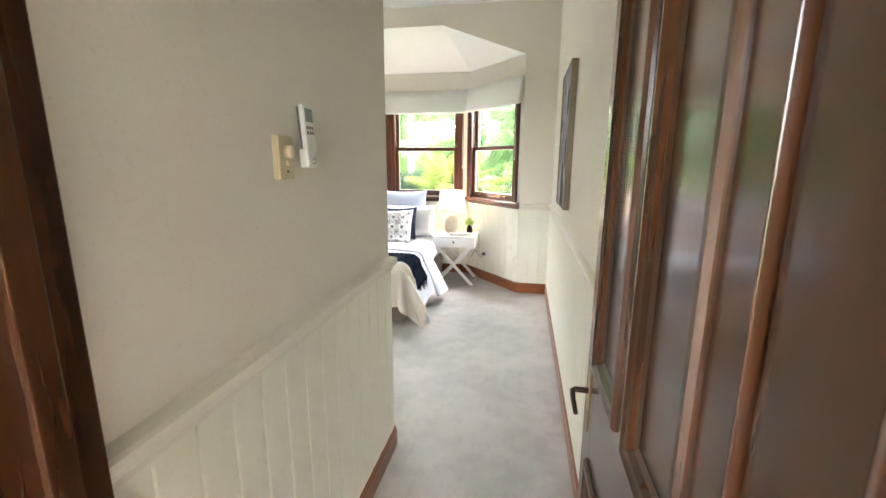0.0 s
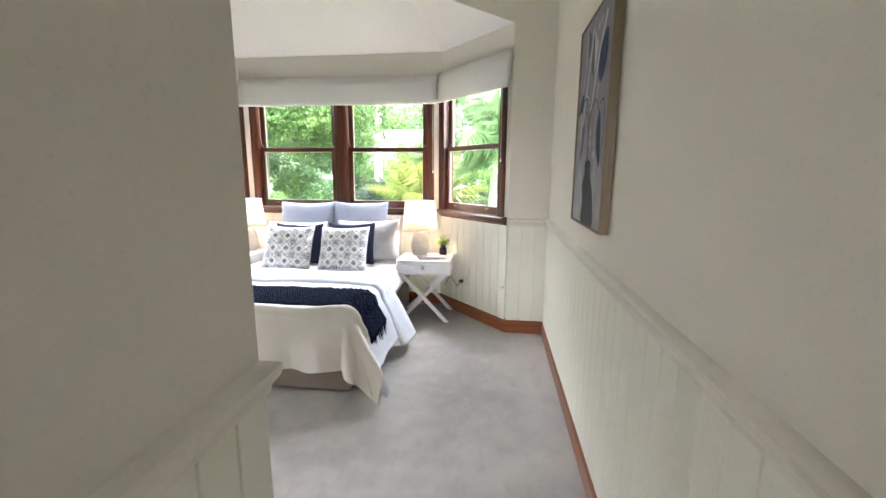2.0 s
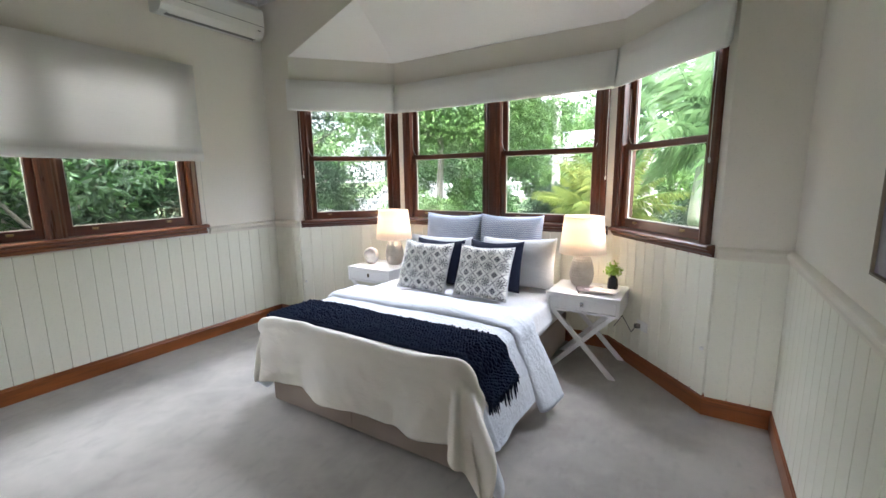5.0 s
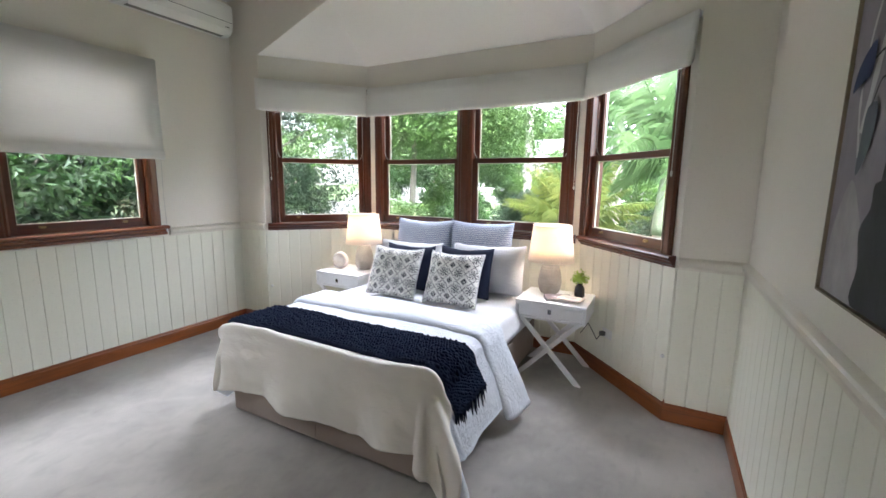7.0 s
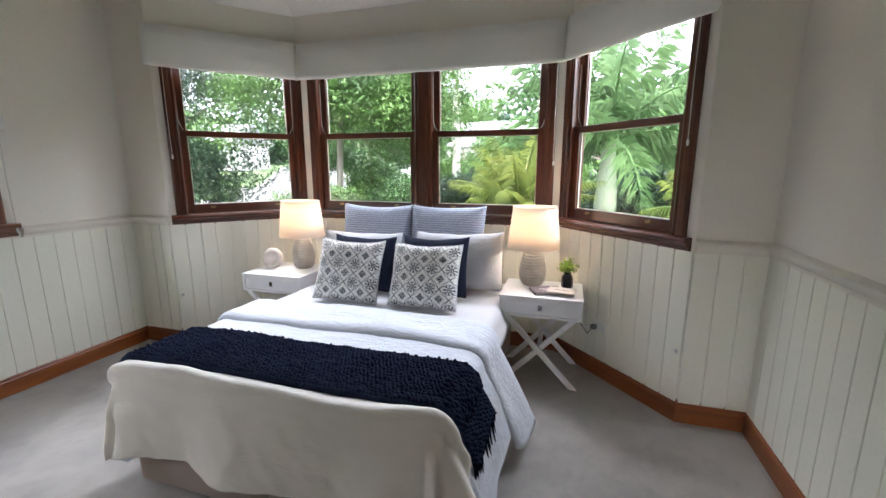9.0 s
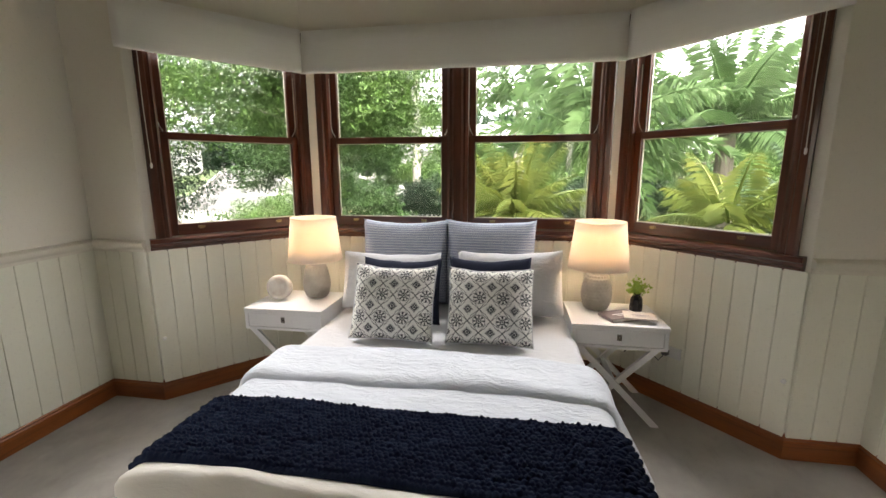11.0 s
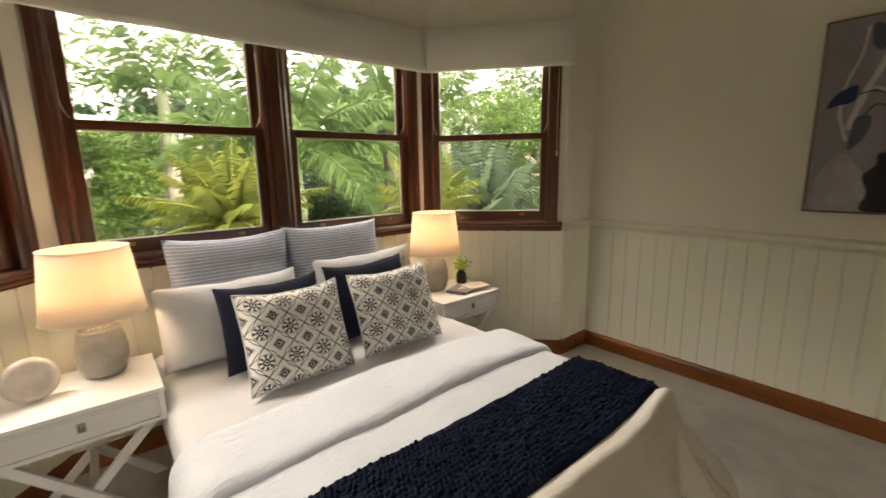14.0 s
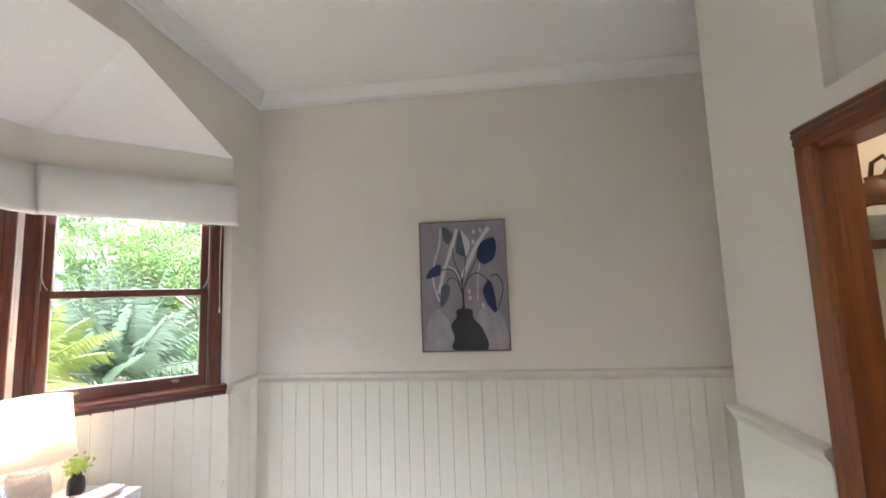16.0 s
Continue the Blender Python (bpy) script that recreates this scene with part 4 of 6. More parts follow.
# ---- lamps ----
def table_lamp(x, y, z, label):
    top = tagged(empty("table_lamp", pose(x, y, z)), label, "table lamp", group="bedside lamps")
    bm = bmesh.new()
    prof = [(0.060, 0.0), (0.068, 0.004), (0.078, 0.03), (0.088, 0.07), (0.090, 0.10), (0.084, 0.15), (0.072, 0.20), (0.058, 0.235), (0.046, 0.250), (0.02, 0.254)]
    n = 40
    fine = []
    for k in range(61):
        q = k / 60 * (len(prof) - 1)
        i = min(int(q), len(prof) - 2)
        f = q - i
        fine.append((prof[i][0] * (1 - f) + prof[i + 1][0] * f, prof[i][1] * (1 - f) + prof[i + 1][1] * f))
    rings = []
    for ri, (r, zz) in enumerate(fine):
        ring = []
        for k in range(n * 2):
            a = 2 * math.pi * k / (n * 2)
            row = zz / 0.021
            lump = abs(math.sin(a * 11 + math.pi / 2 * (int(row) % 2))) * abs(math.sin(math.pi * row))
            rr = r + 0.0065 * lump * (0.01 < zz < 0.245)
            ring.append(bm.verts.new((rr * math.cos(a), rr * math.sin(a), zz)))
        rings.append(ring)
    for a, b in zip(rings, rings[1:]):
        for k in range(n * 2):
            bm.faces.new((a[k], a[(k + 1) % (2 * n)], b[(k + 1) % (2 * n)], b[k]))
    bm.faces.new(rings[0][::-1])
    bm.faces.new(rings[-1])
    part("base", bm, CERAMIC, top, "beige ceramic base with a dimpled texture", True)
    part("neck", lathe([(0.014, 0.25), (0.014, 0.275), (0.019, 0.28), (0.019, 0.325), (0.012, 0.33)], 18), BRASS, top)
    z0, z1, r0, r1 = 0.268, 0.555, 0.182, 0.150
    sh = bmesh.new()
    N = 56
    rows = [(r0, z0), (r0 - 0.012, z0 + 0.10), (r1 + 0.010, z0 + 0.2), (r1, z1), (r1 - 0.002, z1), (r1 + 0.008, z0 + 0.2), (r0 - 0.014, z0 + 0.10), (r0 - 0.002, z0)]
    rs = [[sh.verts.new((r * math.cos(2 * math.pi * k / N), r * math.sin(2 * math.pi * k / N), zz)) for k in range(N)] for r, zz in rows]
    for a, b in zip(rs, rs[1:] + rs[:1]):
        for k in range(N):
            sh.faces.new((a[k], a[(k + 1) % N], b[(k + 1) % N], b[k]))
    shade = part("shade", sh, SHADE, top, "lit cream fabric drum shade", True)
    for zz, rr in ((z0, r0), (z1, r1)):
        ring = [(rr * math.cos(2 * math.pi * k / 40), rr * math.sin(2 * math.pi * k / 40), zz) for k in range(41)]
        part("rim", tube(ring, 0.003, 6), SHADE, shade)
    for k in range(3):
        a = 2 * math.pi * k / 3
        part("spider_arm", tube([(0.012 * math.cos(a), 0.012 * math.sin(a), 0.328), (r0 * 0.9 * math.cos(a), r0 * 0.9 * math.sin(a), 0.34)], 0.0018, 5), NICKEL, shade)
    part("bulb", lathe([(0.012, 0.33), (0.016, 0.345), (0.028, 0.375), (0.03, 0.395), (0.022, 0.418), (0.006, 0.426)], 18), BULB, top, "glowing warm bulb", True)
    li = new("lamp_light", bpy.data.lights.new("lamp_light", "POINT"))
    li.data.energy, li.data.color, li.data.shadow_soft_size = LAMP_W, (1.0, 0.80, 0.58), 0.075
    li.location = (x, y, z + 0.43)
    return top


LAMP_W = 0.24
BULB, bt, bp = begin("bulb_glow")
bp.inputs["Emission Color"].default_value, bp.inputs["Emission Strength"].default_value = (1.0, 0.78, 0.5, 1), 0.5
table_lamp(-1.875, 5.975, 0.615, "table lamp with dimpled ceramic base and lit cream shade")
table_lamp(0.005, 6.0, 0.615, "table lamp with dimpled ceramic base and lit cream shade")

# ---- small things on the tables ----
ORB, ot, op_ = begin("clouded_glass")
ov = coords(ot)
on = noise_node(ot, ov, 22, 5)
ot.links.new(mixc(ot, ramp(ot, on, 0.4, 0.65), (0.84, 0.80, 0.76), (0.74, 0.66, 0.60)), op_.inputs["Base Color"])
op_.inputs["Roughness"].default_value, op_.inputs["Transmission Weight"].default_value = 0.18, 0.35
orb = bmesh.new()
lathe([(0.004, -0.040), (0.04, -0.038), (0.07, -0.028), (0.084, -0.010), (0.085, 0.010), (0.075, 0.026), (0.058, 0.032), (0.054, 0.024), (0.024, 0.014), (0.003, 0.012)], 44, orb)
orb_ob = tagged(part("glass_votive", orb, ORB, smooth=True), "round clouded glass candle holder on the bedside table", "candle holder")
orb_ob.matrix_world = pose(-2.095, 5.865, 0.615 + 0.086, 80, 0, 12)
vx, vy = 0.245, 5.985
vase = tagged(empty("potted_plant", pose(vx, vy, 0.615)), "small glossy black vase with bright green foliage", "plant")
vb = bmesh.new()
lathe([(0.034, 0.0), (0.039, 0.005), (0.040, 0.03), (0.037, 0.075), (0.030, 0.09), (0.022, 0.097), (0.023, 0.112), (0.019, 0.112), (0.017, 0.097)], 8, vb)
part("vase", vb, BLACK, vase, "faceted black glass vase")
LIME = leafmat("lime_leaf", (0.24, 0.40, 0.05), (0.36, 0.50, 0.09), (0.16, 0.30, 0.04))
rng = random.Random(11)
st = bmesh.new()
lf = bmesh.new()
for k in range(26):
    a, e = rng.uniform(0, 6.28), rng.uniform(0.5, 1.4)
    d = Vector((math.cos(a) * math.cos(e), math.sin(a) * math.cos(e), math.sin(e)))
    L = rng.uniform(0.06, 0.11)
    p0, p1 = Vector((0, 0, 0.10)), Vector((0, 0, 0.10)) + d * L
    tube([p0, p0 + d * L * 0.5 + Vector((0, 0, 0.008)), p1], 0.0012, 4, st)
    for q in range(9):
        c = p0 + d * L * rng.uniform(0.35, 1.05) + Vector([rng.uniform(-0.014, 0.014) for _ in range(3)])
        n1 = Vector([rng.uniform(-1, 1) for _ in range(3)]).normalized()
        n2 = n1.orthogonal().normalized()
        n3 = n1.cross(n2)
        w = rng.uniform(0.006, 0.011)
        vs = [lf.verts.new(c + v) for v in (n1 * w * 1.5, n2 * w + n3 * w * 0.3, -n1 * w * 1.2, -n2 * w + n3 * w * 0.3)]
        lf.faces.new(vs)
part("stem", st, LIME, vase)
part("foliage", lf, LIME, vase, "bright lime green leaves")
BOOKA = surface("mauve_book_cover", (0.13, 0.10, 0.11), (0.17, 0.13, 0.14), 0.5, 8, 60, 0.05)
BOOKB = surface("pale_book_cover", (0.58, 0.52, 0.47), (0.50, 0.44, 0.39), 0.5, 6, 60, 0.05)
PAGES = surface("book_pages", (0.70, 0.67, 0.60), (0.62, 0.59, 0.52), 0.9, 5, 300, 0.3, stretch=(1, 1, 12))
def book(x, y, z, turn, w, d, h, cover, label):
    b = tagged(empty("book", pose(x, y, z, 0, 0, turn)), label, "book", group="books on the bedside table")
    part("pages", box(-w / 2 + 0.004, w / 2 - 0.003, -d / 2 + 0.003, d / 2 - 0.003, 0.0025, h - 0.0025), PAGES, b)
    c = box(-w / 2, w / 2, -d / 2, d / 2, 0, 0.0024, 0.0008)
    box(-w / 2, w / 2, -d / 2, d / 2, h - 0.0024, h, 0.0008, bm=c)
    box(-w / 2, -w / 2 + 0.003, -d / 2, d / 2, 0.002, h - 0.002, bm=c)
    cv = part("cover", c, cover, b)
    t1 = box(-w * 0.25, w * 0.28, -d * 0.02, d * 0.04, h + 0.0001, h + 0.0006)
    box(-w * 0.15, w * 0.18, -d * 0.16, -d * 0.12, h + 0.0001, h + 0.0006, bm=t1)
    part("title_bar", t1, WHITE if cover is BOOKA else BOOKA, cv)
book(0.115, 5.835, 0.615, 22, 0.20, 0.145, 0.022, BOOKA, "dark mauve hardback book lying on the bedside table")
book(0.215, 5.80, 0.637, -8, 0.175, 0.125, 0.010, BOOKB, "pale paperback book lying across another book")

# ---- painting ----
art = tagged(empty("framed_painting", pose(XR, 3.890, 1.687)), "canvas of abstract grey and navy leaves in vases, thin timber frame", "painting")
W2, H2 = 0.324, 0.483
FRAMEM = wood("painting_frame_timber", (0.13, 0.095, 0.06), (0.24, 0.18, 0.115), 2, 0.5, 0.0)
fb = bmesh.new()
for a in ((-W2, -W2 + 0.006, -H2, H2), (W2 - 0.006, W2, -H2, H2), (-W2 + 0.006, W2 - 0.006, -H2, -H2 + 0.006), (-W2 + 0.006, W2 - 0.006, H2 - 0.006, H2)):
    box(-0.044, -0.004, a[0], a[1], a[2], a[3], bm=fb)
part("frame", fb, FRAMEM, art, "thin timber tray frame")
def paint(name, c, var=0.8, sc=9):
    return surface(name, c, tuple(var * x for x in c), 0.75, sc, 70, 0.3, stretch=(1, 1, 0.5))
P_BG, P_DARK, P_NAVY, P_PALE, P_WHITE, P_BLUE = (paint("paint_lilac_grey", (0.29, 0.265, 0.30)), paint("paint_charcoal", (0.035, 0.037, 0.045), 0.6), paint("paint_navy", (0.012, 0.022, 0.075), 1.6), paint("paint_pale_lilac", (0.40, 0.375, 0.40), 0.72, 16), paint("paint_white", (0.60, 0.585, 0.60), 0.8), paint("paint_slate", (0.10, 0.115, 0.15), 0.6))
part("canvas", box(-0.036, -0.006, -W2 + 0.008, W2 - 0.008, -H2 + 0.008, H2 - 0.008), P_BG, art, "lilac-grey painted canvas")
layer = [0]
def dab(name, pts, material):
    """A patch of paint: points as fractions across and down the canvas."""
    layer[0] += 1
    d = 0.0362 + 0.0003 * layer[0]
    bm = bmesh.new()
    q = [(W2 - 0.012 - u * (2 * W2 - 0.024), H2 - 0.012 - v * (2 * H2 - 0.024)) for u, v in pts]
    smooth = []
    for k in range(len(q)):
        p0, p1, p2, p3 = q[k - 1], q[k], q[(k + 1) % len(q)], q[(k + 2) % len(q)]
        for f in (0.0, 0.25, 0.5, 0.75):
            smooth.append(tuple(0.5 * (2 * b + (c - a) * f + (2 * a - 5 * b + 4 * c - e) * f * f + (3 * b - a - 3 * c + e) * f ** 3) for a, b, c, e in zip(p0, p1, p2, p3)))
    lim = lambda y, z: (max(-W2 + 0.009, min(W2 - 0.009, y)), max(-H2 + 0.009, min(H2 - 0.009, z)))
    bm.faces.new([bm.verts.new((-d, *lim(y, z))) for y, z in smooth])
    part(name, bm, material, art)
def stem(pts, w, material):
    """A painted line as a narrow ribbon."""
    layer[0] += 1
    d = 0.0362 + 0.0003 * layer[0]
    bm = bmesh.new()
    q = [Vector((W2 - 0.012 - u * (2 * W2 - 0.024), H2 - 0.012 - v * (2 * H2 - 0.024))) for u, v in pts]
    fine = []
    for k in range(len(q) - 1):
        p0, p1, p2, p3 = q[max(k - 1, 0)], q[k], q[k + 1], q[min(k + 2, len(q) - 1)]
        for f in (0.0, 0.2, 0.4, 0.6, 0.8):
            fine.append(0.5 * (2 * p1 + (p2 - p0) * f + (2 * p0 - 5 * p1 + 4 * p2 - p3) * f * f + (3 * p1 - p0 - 3 * p2 + p3) * f ** 3))
    fine.append(q[-1])
    pairs = []
    for k, p in enumerate(fine):
        t = (fine[min(k + 1, len(fine) - 1)] - fine[max(k - 1, 0)]).normalized()
        nn = Vector((-t.y, t.x)) * w * (0.8 + 0.4 * noise.noise((p.x * 30, p.y * 30, 0)))
        pairs.append([bm.verts.new((-d, *(p + nn))), bm.verts.new((-d, *(p - nn)))])
    for a, b in zip(pairs, pairs[1:]):
        bm.faces.new((a[0], a[1], b[1], b[0]))
    part("painted_stem", bm, material, art)
dab("painted_vase", [(0.05, 1.0), (0.03, 0.86), (0.10, 0.74), (0.18, 0.68), (0.27, 0.74), (0.36, 0.84), (0.36, 1.0)], P_PALE)
dab("painted_vase", [(0.74, 1.0), (0.70, 0.86), (0.63, 0.78), (0.72, 0.67), (0.86, 0.70), (0.97, 0.80), (0.99, 1.0)], P_PALE)
dab("painted_vase", [(0.36, 1.0), (0.37, 0.90), (0.33, 0.81), (0.40, 0.75), (0.41, 0.69), (0.58, 0.69), (0.60, 0.76), (0.70, 0.84), (0.75, 1.0)], P_DARK)
for pts, w in (([(0.20, 0.62), (0.14, 0.48), (0.15, 0.33), (0.22, 0.18), (0.24, 0.04)], 0.008), ([(0.20, 0.56), (0.27, 0.38), (0.36, 0.22), (0.44, 0.05)], 0.016), ([(0.48, 0.44), (0.57, 0.32), (0.68, 0.18), (0.82, 0.05)], 0.018), ([(0.46, 0.46), (0.40, 0.38), (0.32, 0.35)], 0.007), ([(0.66, 0.62), (0.67, 0.45), (0.70, 0.33)], 0.004)):
    stem(pts, w, P_WHITE)
dab("painted_leaf", [(0.27, 0.03), (0.37, 0.07), (0.39, 0.11), (0.33, 0.17), (0.27, 0.13)], P_BLUE)
dab("painted_leaf", [(0.43, 0.19), (0.47, 0.07), (0.56, 0.12), (0.59, 0.19), (0.54, 0.27), (0.45, 0.24)], P_WHITE)
dab("painted_leaf", [(0.42, 0.19), (0.47, 0.06), (0.51, 0.16), (0.53, 0.27), (0.44, 0.25)], P_BLUE)
dab("painted_leaf", [(0.67, 0.25), (0.72, 0.17), (0.87, 0.13), (0.90, 0.22), (0.86, 0.30), (0.75, 0.34), (0.68, 0.30)], P_NAVY)
dab("painted_leaf", [(0.05, 0.44), (0.10, 0.37), (0.22, 0.33), (0.22, 0.41), (0.12, 0.43)], P_NAVY)
dab("painted_leaf", [(0.24, 0.50), (0.33, 0.50), (0.31, 0.60), (0.22, 0.67), (0.22, 0.58)], P_BLUE)
dab("painted_leaf", [(0.73, 0.56), (0.76, 0.49), (0.81, 0.47), (0.86, 0.58), (0.87, 0.72), (0.78, 0.66)], P_NAVY)
for pts in ([(0.47, 0.70), (0.49, 0.58), (0.46, 0.42), (0.40, 0.32), (0.38, 0.20)], [(0.49, 0.70), (0.48, 0.50), (0.52, 0.38), (0.53, 0.27)], [(0.50, 0.70), (0.50, 0.52), (0.58, 0.40), (0.67, 0.29)], [(0.47, 0.55), (0.42, 0.42), (0.34, 0.37), (0.24, 0.38)], [(0.46, 0.52), (0.42, 0.46), (0.34, 0.44), (0.28, 0.50)], [(0.51, 0.52), (0.58, 0.43), (0.68, 0.41), (0.79, 0.47)], [(0.81, 0.44), (0.90, 0.43), (0.96, 0.52), (0.92, 0.64), (0.86, 0.72)]):
    stem(pts, 0.004, P_DARK)
for u, v in ((0.64, 0.08), (0.72, 0.07), (0.56, 0.55), (0.57, 0.60), (0.72, 0.66), (0.63, 0.16)):
    dab("painted_dot", [(u, v - 0.02), (u + 0.018, v), (u, v + 0.02), (u - 0.018, v)], P_WHITE)

# ---- entry door and its frame ----
door = tagged(empty("door_1", pose(1.198, YD + 0.012, 0, 0, 0, 0.1)), "dark varnished timber panelled entry door standing open", "door", kind="structure")
DT, DW, DH = 0.040, 0.87, 2.10
def dbox(name, y0, y1, z0, z1, mat_, x0=-DT, x1=0.0, parent=door, bv=0.002):
    return part(name, box(x0, x1, y0, y1, z0, z1, bv), mat_, parent)
stiles = [(0.0, 0.10), (0.37, 0.465), (DW - 0.13, DW)]
dbox("stile", *stiles[0], 0.01, DH, DOORW)
dbox("stile", *stiles[2], 0.01, DH, DOORW)
rails = [(0.01, 0.22), (0.61, 0.93), (DH - 0.12, DH)]
for a, b in rails:
    dbox("rail", 0.0995, DW - 0.1295, a, b, DOORX, -DT + 0.0005, -0.0005)
for z0, z1 in ((0.22, 0.61), (0.93, DH - 0.12)):
    dbox("muntin", *stiles[1], z0, z1, DOORW, -DT + 0.0003, -0.0003)
    for y0, y1 in ((0.10, 0.37), (0.465, DW - 0.13)):
        pn = dbox("panel", y0 - 0.005, y1 + 0.005, z0 - 0.005, z1 + 0.005, DOORW, -0.027, -0.013)
        for face, sg in ((-DT, -1), (0.0, 1)):
            mo = bmesh.new()
            pr = [(-0.012, -0.012), (-0.012, 0.004), (-0.006, 0.013), (0.004, 0.014), (0.012, 0.008), (0.020, 0.004), (0.030, -0.006), (0.044, -0.012)]
            loop = [(y0, z0), (y1, z0), (y1, z1), (y0, z1)]
            rings = []
            for i, (yy, zz) in enumerate(loop):
                sy, sz = (1 if i in (0, 3) else -1), (1 if i in (0, 1) else -1)
                rings.append([mo.verts.new((face + sg * h, yy + sy * d, zz + sz * d)) for d, h in pr])
            for i in range(4):
                A, B = rings[i], rings[(i + 1) % 4]
                for j in range(len(pr)):
                    k = (j + 1) % len(pr)
                    mo.faces.new((A[j], A[k], B[k], B[j]))
            part("moulding", mo, DOORW, pn)
plate = part("lock_plate", box(-DT - 0.004, -DT, DW - 0.085, DW - 0.045, 0.69, 0.885, 0.001), BRASS, door, "aged brass lock plate")
lev = tube([(-DT - 0.003, DW - 0.065, 0.82), (-DT - 0.045, DW - 0.065, 0.82), (-DT - 0.052, DW - 0.070, 0.818), (-DT - 0.054, DW - 0.10, 0.812), (-DT - 0.052, DW - 0.165, 0.800)], 0.008, 10, taper=[0.010, 0.009, 0.009, 0.008, 0.007])
part("lever_handle", lev, BRONZE, door, "bronze lever handle", True)
part("keyhole", lathe([(0.005, -0.001), (0.005, 0.001)], 12), GREYP, plate).matrix_local = pose(-DT - 0.004, DW - 0.065, 0.745, 0, 90, 0)
part("latch", box(-0.030, -0.010, DW, DW + 0.003, 0.72, 0.86), BRASS, door)
for z in (0.2, 1.05, 1.9):
    part("hinge", lathe([(0.007, z - 0.05), (0.007, z + 0.05)], 12, centre=(0.004, -0.004)), BRASS, door)

jamb = tagged(empty("door_frame", pose(0, 0, 0)), "dark varnished timber door frame at the passage entry", "door frame", kind="structure")
JX0, JX1 = 0.318, 1.175
part("jamb", box(JX0, JX0 + 0.022, YD - 0.135, YD + 0.004, 0, 2.12, 0.002), DOORW, jamb)
part("jamb", box(JX1 - 0.022 + 0.018, JX1 + 0.018, YD - 0.135, YD + 0.004, 0, 2.12, 0.002), DOORW, jamb)
part("head", box(JX0, JX1, YD - 0.135, YD + 0.004, 2.102, 2.124, 0.002), DOORX, jamb)
part("stop", box(JX0 + 0.022, JX0 + 0.036, YD - 0.08, YD - 0.042, 0, 2.10, 0.002), DOORW, jamb)
for x0, x1 in ((JX0 - 0.08, JX0 + 0.004), (JX1 + 0.012, JX1 + 0.096)):
    pr = [(x0, YD - 0.132), (x0, YD - 0.148), (x0 + 0.02, YD - 0.158), (x0 + 0.05, YD - 0.154), (x1 - 0.01, YD - 0.148), (x1, YD - 0.132)]
    part("architrave", prism(pr, 2, 0, 2.19), DOORW, jamb)
pr = [(JX0 - 0.072, YD + 0.0), (JX0 - 0.072, YD + 0.016), (JX0 - 0.05, YD + 0.024), (JX0 - 0.02, YD + 0.018), (JX0 + 0.004, YD + 0.012), (JX0 + 0.004, YD)]
part("architrave", prism(pr, 2, 0, 2.19), DOORW, jamb)

# ---- switch plate and air conditioner remote on the passage wall ----
sw = tagged(empty("dimmer_switch", pose(XN, 1.672, 1.525)), "ivory plastic dimmer switch plate with knob", "light switch")
part("mounting_block", box(0, 0.012, -0.036, 0.036, -0.058, 0.058, 0.003), IVORY, sw)
part("plate", box(0.012, 0.019, -0.034, 0.034, -0.056, 0.056, 0.002), IVORY, sw)
kn = lathe([(0.016, 0.0), (0.0165, 0.014), (0.014, 0.018), (0.004, 0.019)], 20)
kn.transform(pose(0.019, 0, 0.016, 0, 90, 0))
part("knob", kn, IVORY, sw, "round dimmer knob", True)
k2 = lathe([(0.007, 0.0), (0.007, 0.004), (0.003, 0.006)], 14)
k2.transform(pose(0.019, 0, -0.014, 0, 90, 0))
part("button", k2, IVORY, sw)
k3 = lathe([(0.004, 0.0), (0.004, 0.002)], 10)
k3.transform(pose(0.019, 0, -0.036, 0, 90, 0))
part("indicator", k3, GREYP, sw)
rem = tagged(empty("remote_control", pose(XN + 0.006, 1.785, 1.57) @ pose(0, 0, 0, 0, -4, 0)), "white air conditioner remote control in its wall holder", "remote control")
part("holder", box(0.0, 0.026, -0.030, 0.030, -0.072, -0.020, 0.004), PLASTIC, rem)
part("back", box(0.004, 0.014, -0.026, 0.026, -0.065, 0.098, 0.003), GREYP, rem)
part("body", box(0.012, 0.027, -0.0275, 0.0275, -0.066, 0.102, 0.004), PLASTIC, rem)
part("screen", box(0.0265, 0.028, -0.021, 0.021, 0.055, 0.092, 0.001), surface("lcd_screen", (0.30, 0.33, 0.31), (0.26, 0.29, 0.27), 0.2, 6, 40, 0.02), rem, "grey-green display")
for r in range(2):
    for c in range(3):
        part("button", box(0.0265, 0.0285, -0.020 + c * 0.014, -0.010 + c * 0.014, 0.020 + r * 0.014, 0.029 + r * 0.014, 0.001), GREYP, rem)
mk = box(0.0262, 0.0278, 0.010, 0.012, -0.060, -0.030)
box(0.0262, 0.0278, -0.008, 0.012, -0.062, -0.060, bm=mk)
box(0.0262, 0.0278, -0.008, 0.010, -0.050, -0.048, bm=mk)
part("logo_mark", mk, GREYP, rem)

# ---- air conditioner ----
ac = tagged(empty("air_conditioner", pose(XL, 4.97, 2.83)), "white wall-mounted split air conditioner", "air conditioner")
acp = [(0.0, 0.28), (0.0, 0.02), (0.03, 0.005), (0.12, 0.0), (0.165, 0.012), (0.195, 0.05), (0.205, 0.11), (0.205, 0.235), (0.195, 0.262), (0.16, 0.28)]
body = prism(acp, 1, -0.46, 0.46)
part("body", body, PLASTIC, ac)
part("intake_grille", box(0.03, 0.15, -0.43, 0.43, 0.2795, 0.284), GREYP, ac)
part("seam", box(0.198, 0.2062, -0.455, 0.455, 0.108, 0.112), GREYP, ac)
lou = box(-0.004, 0.004, -0.40, 0.40, -0.028, 0.028, 0.002)
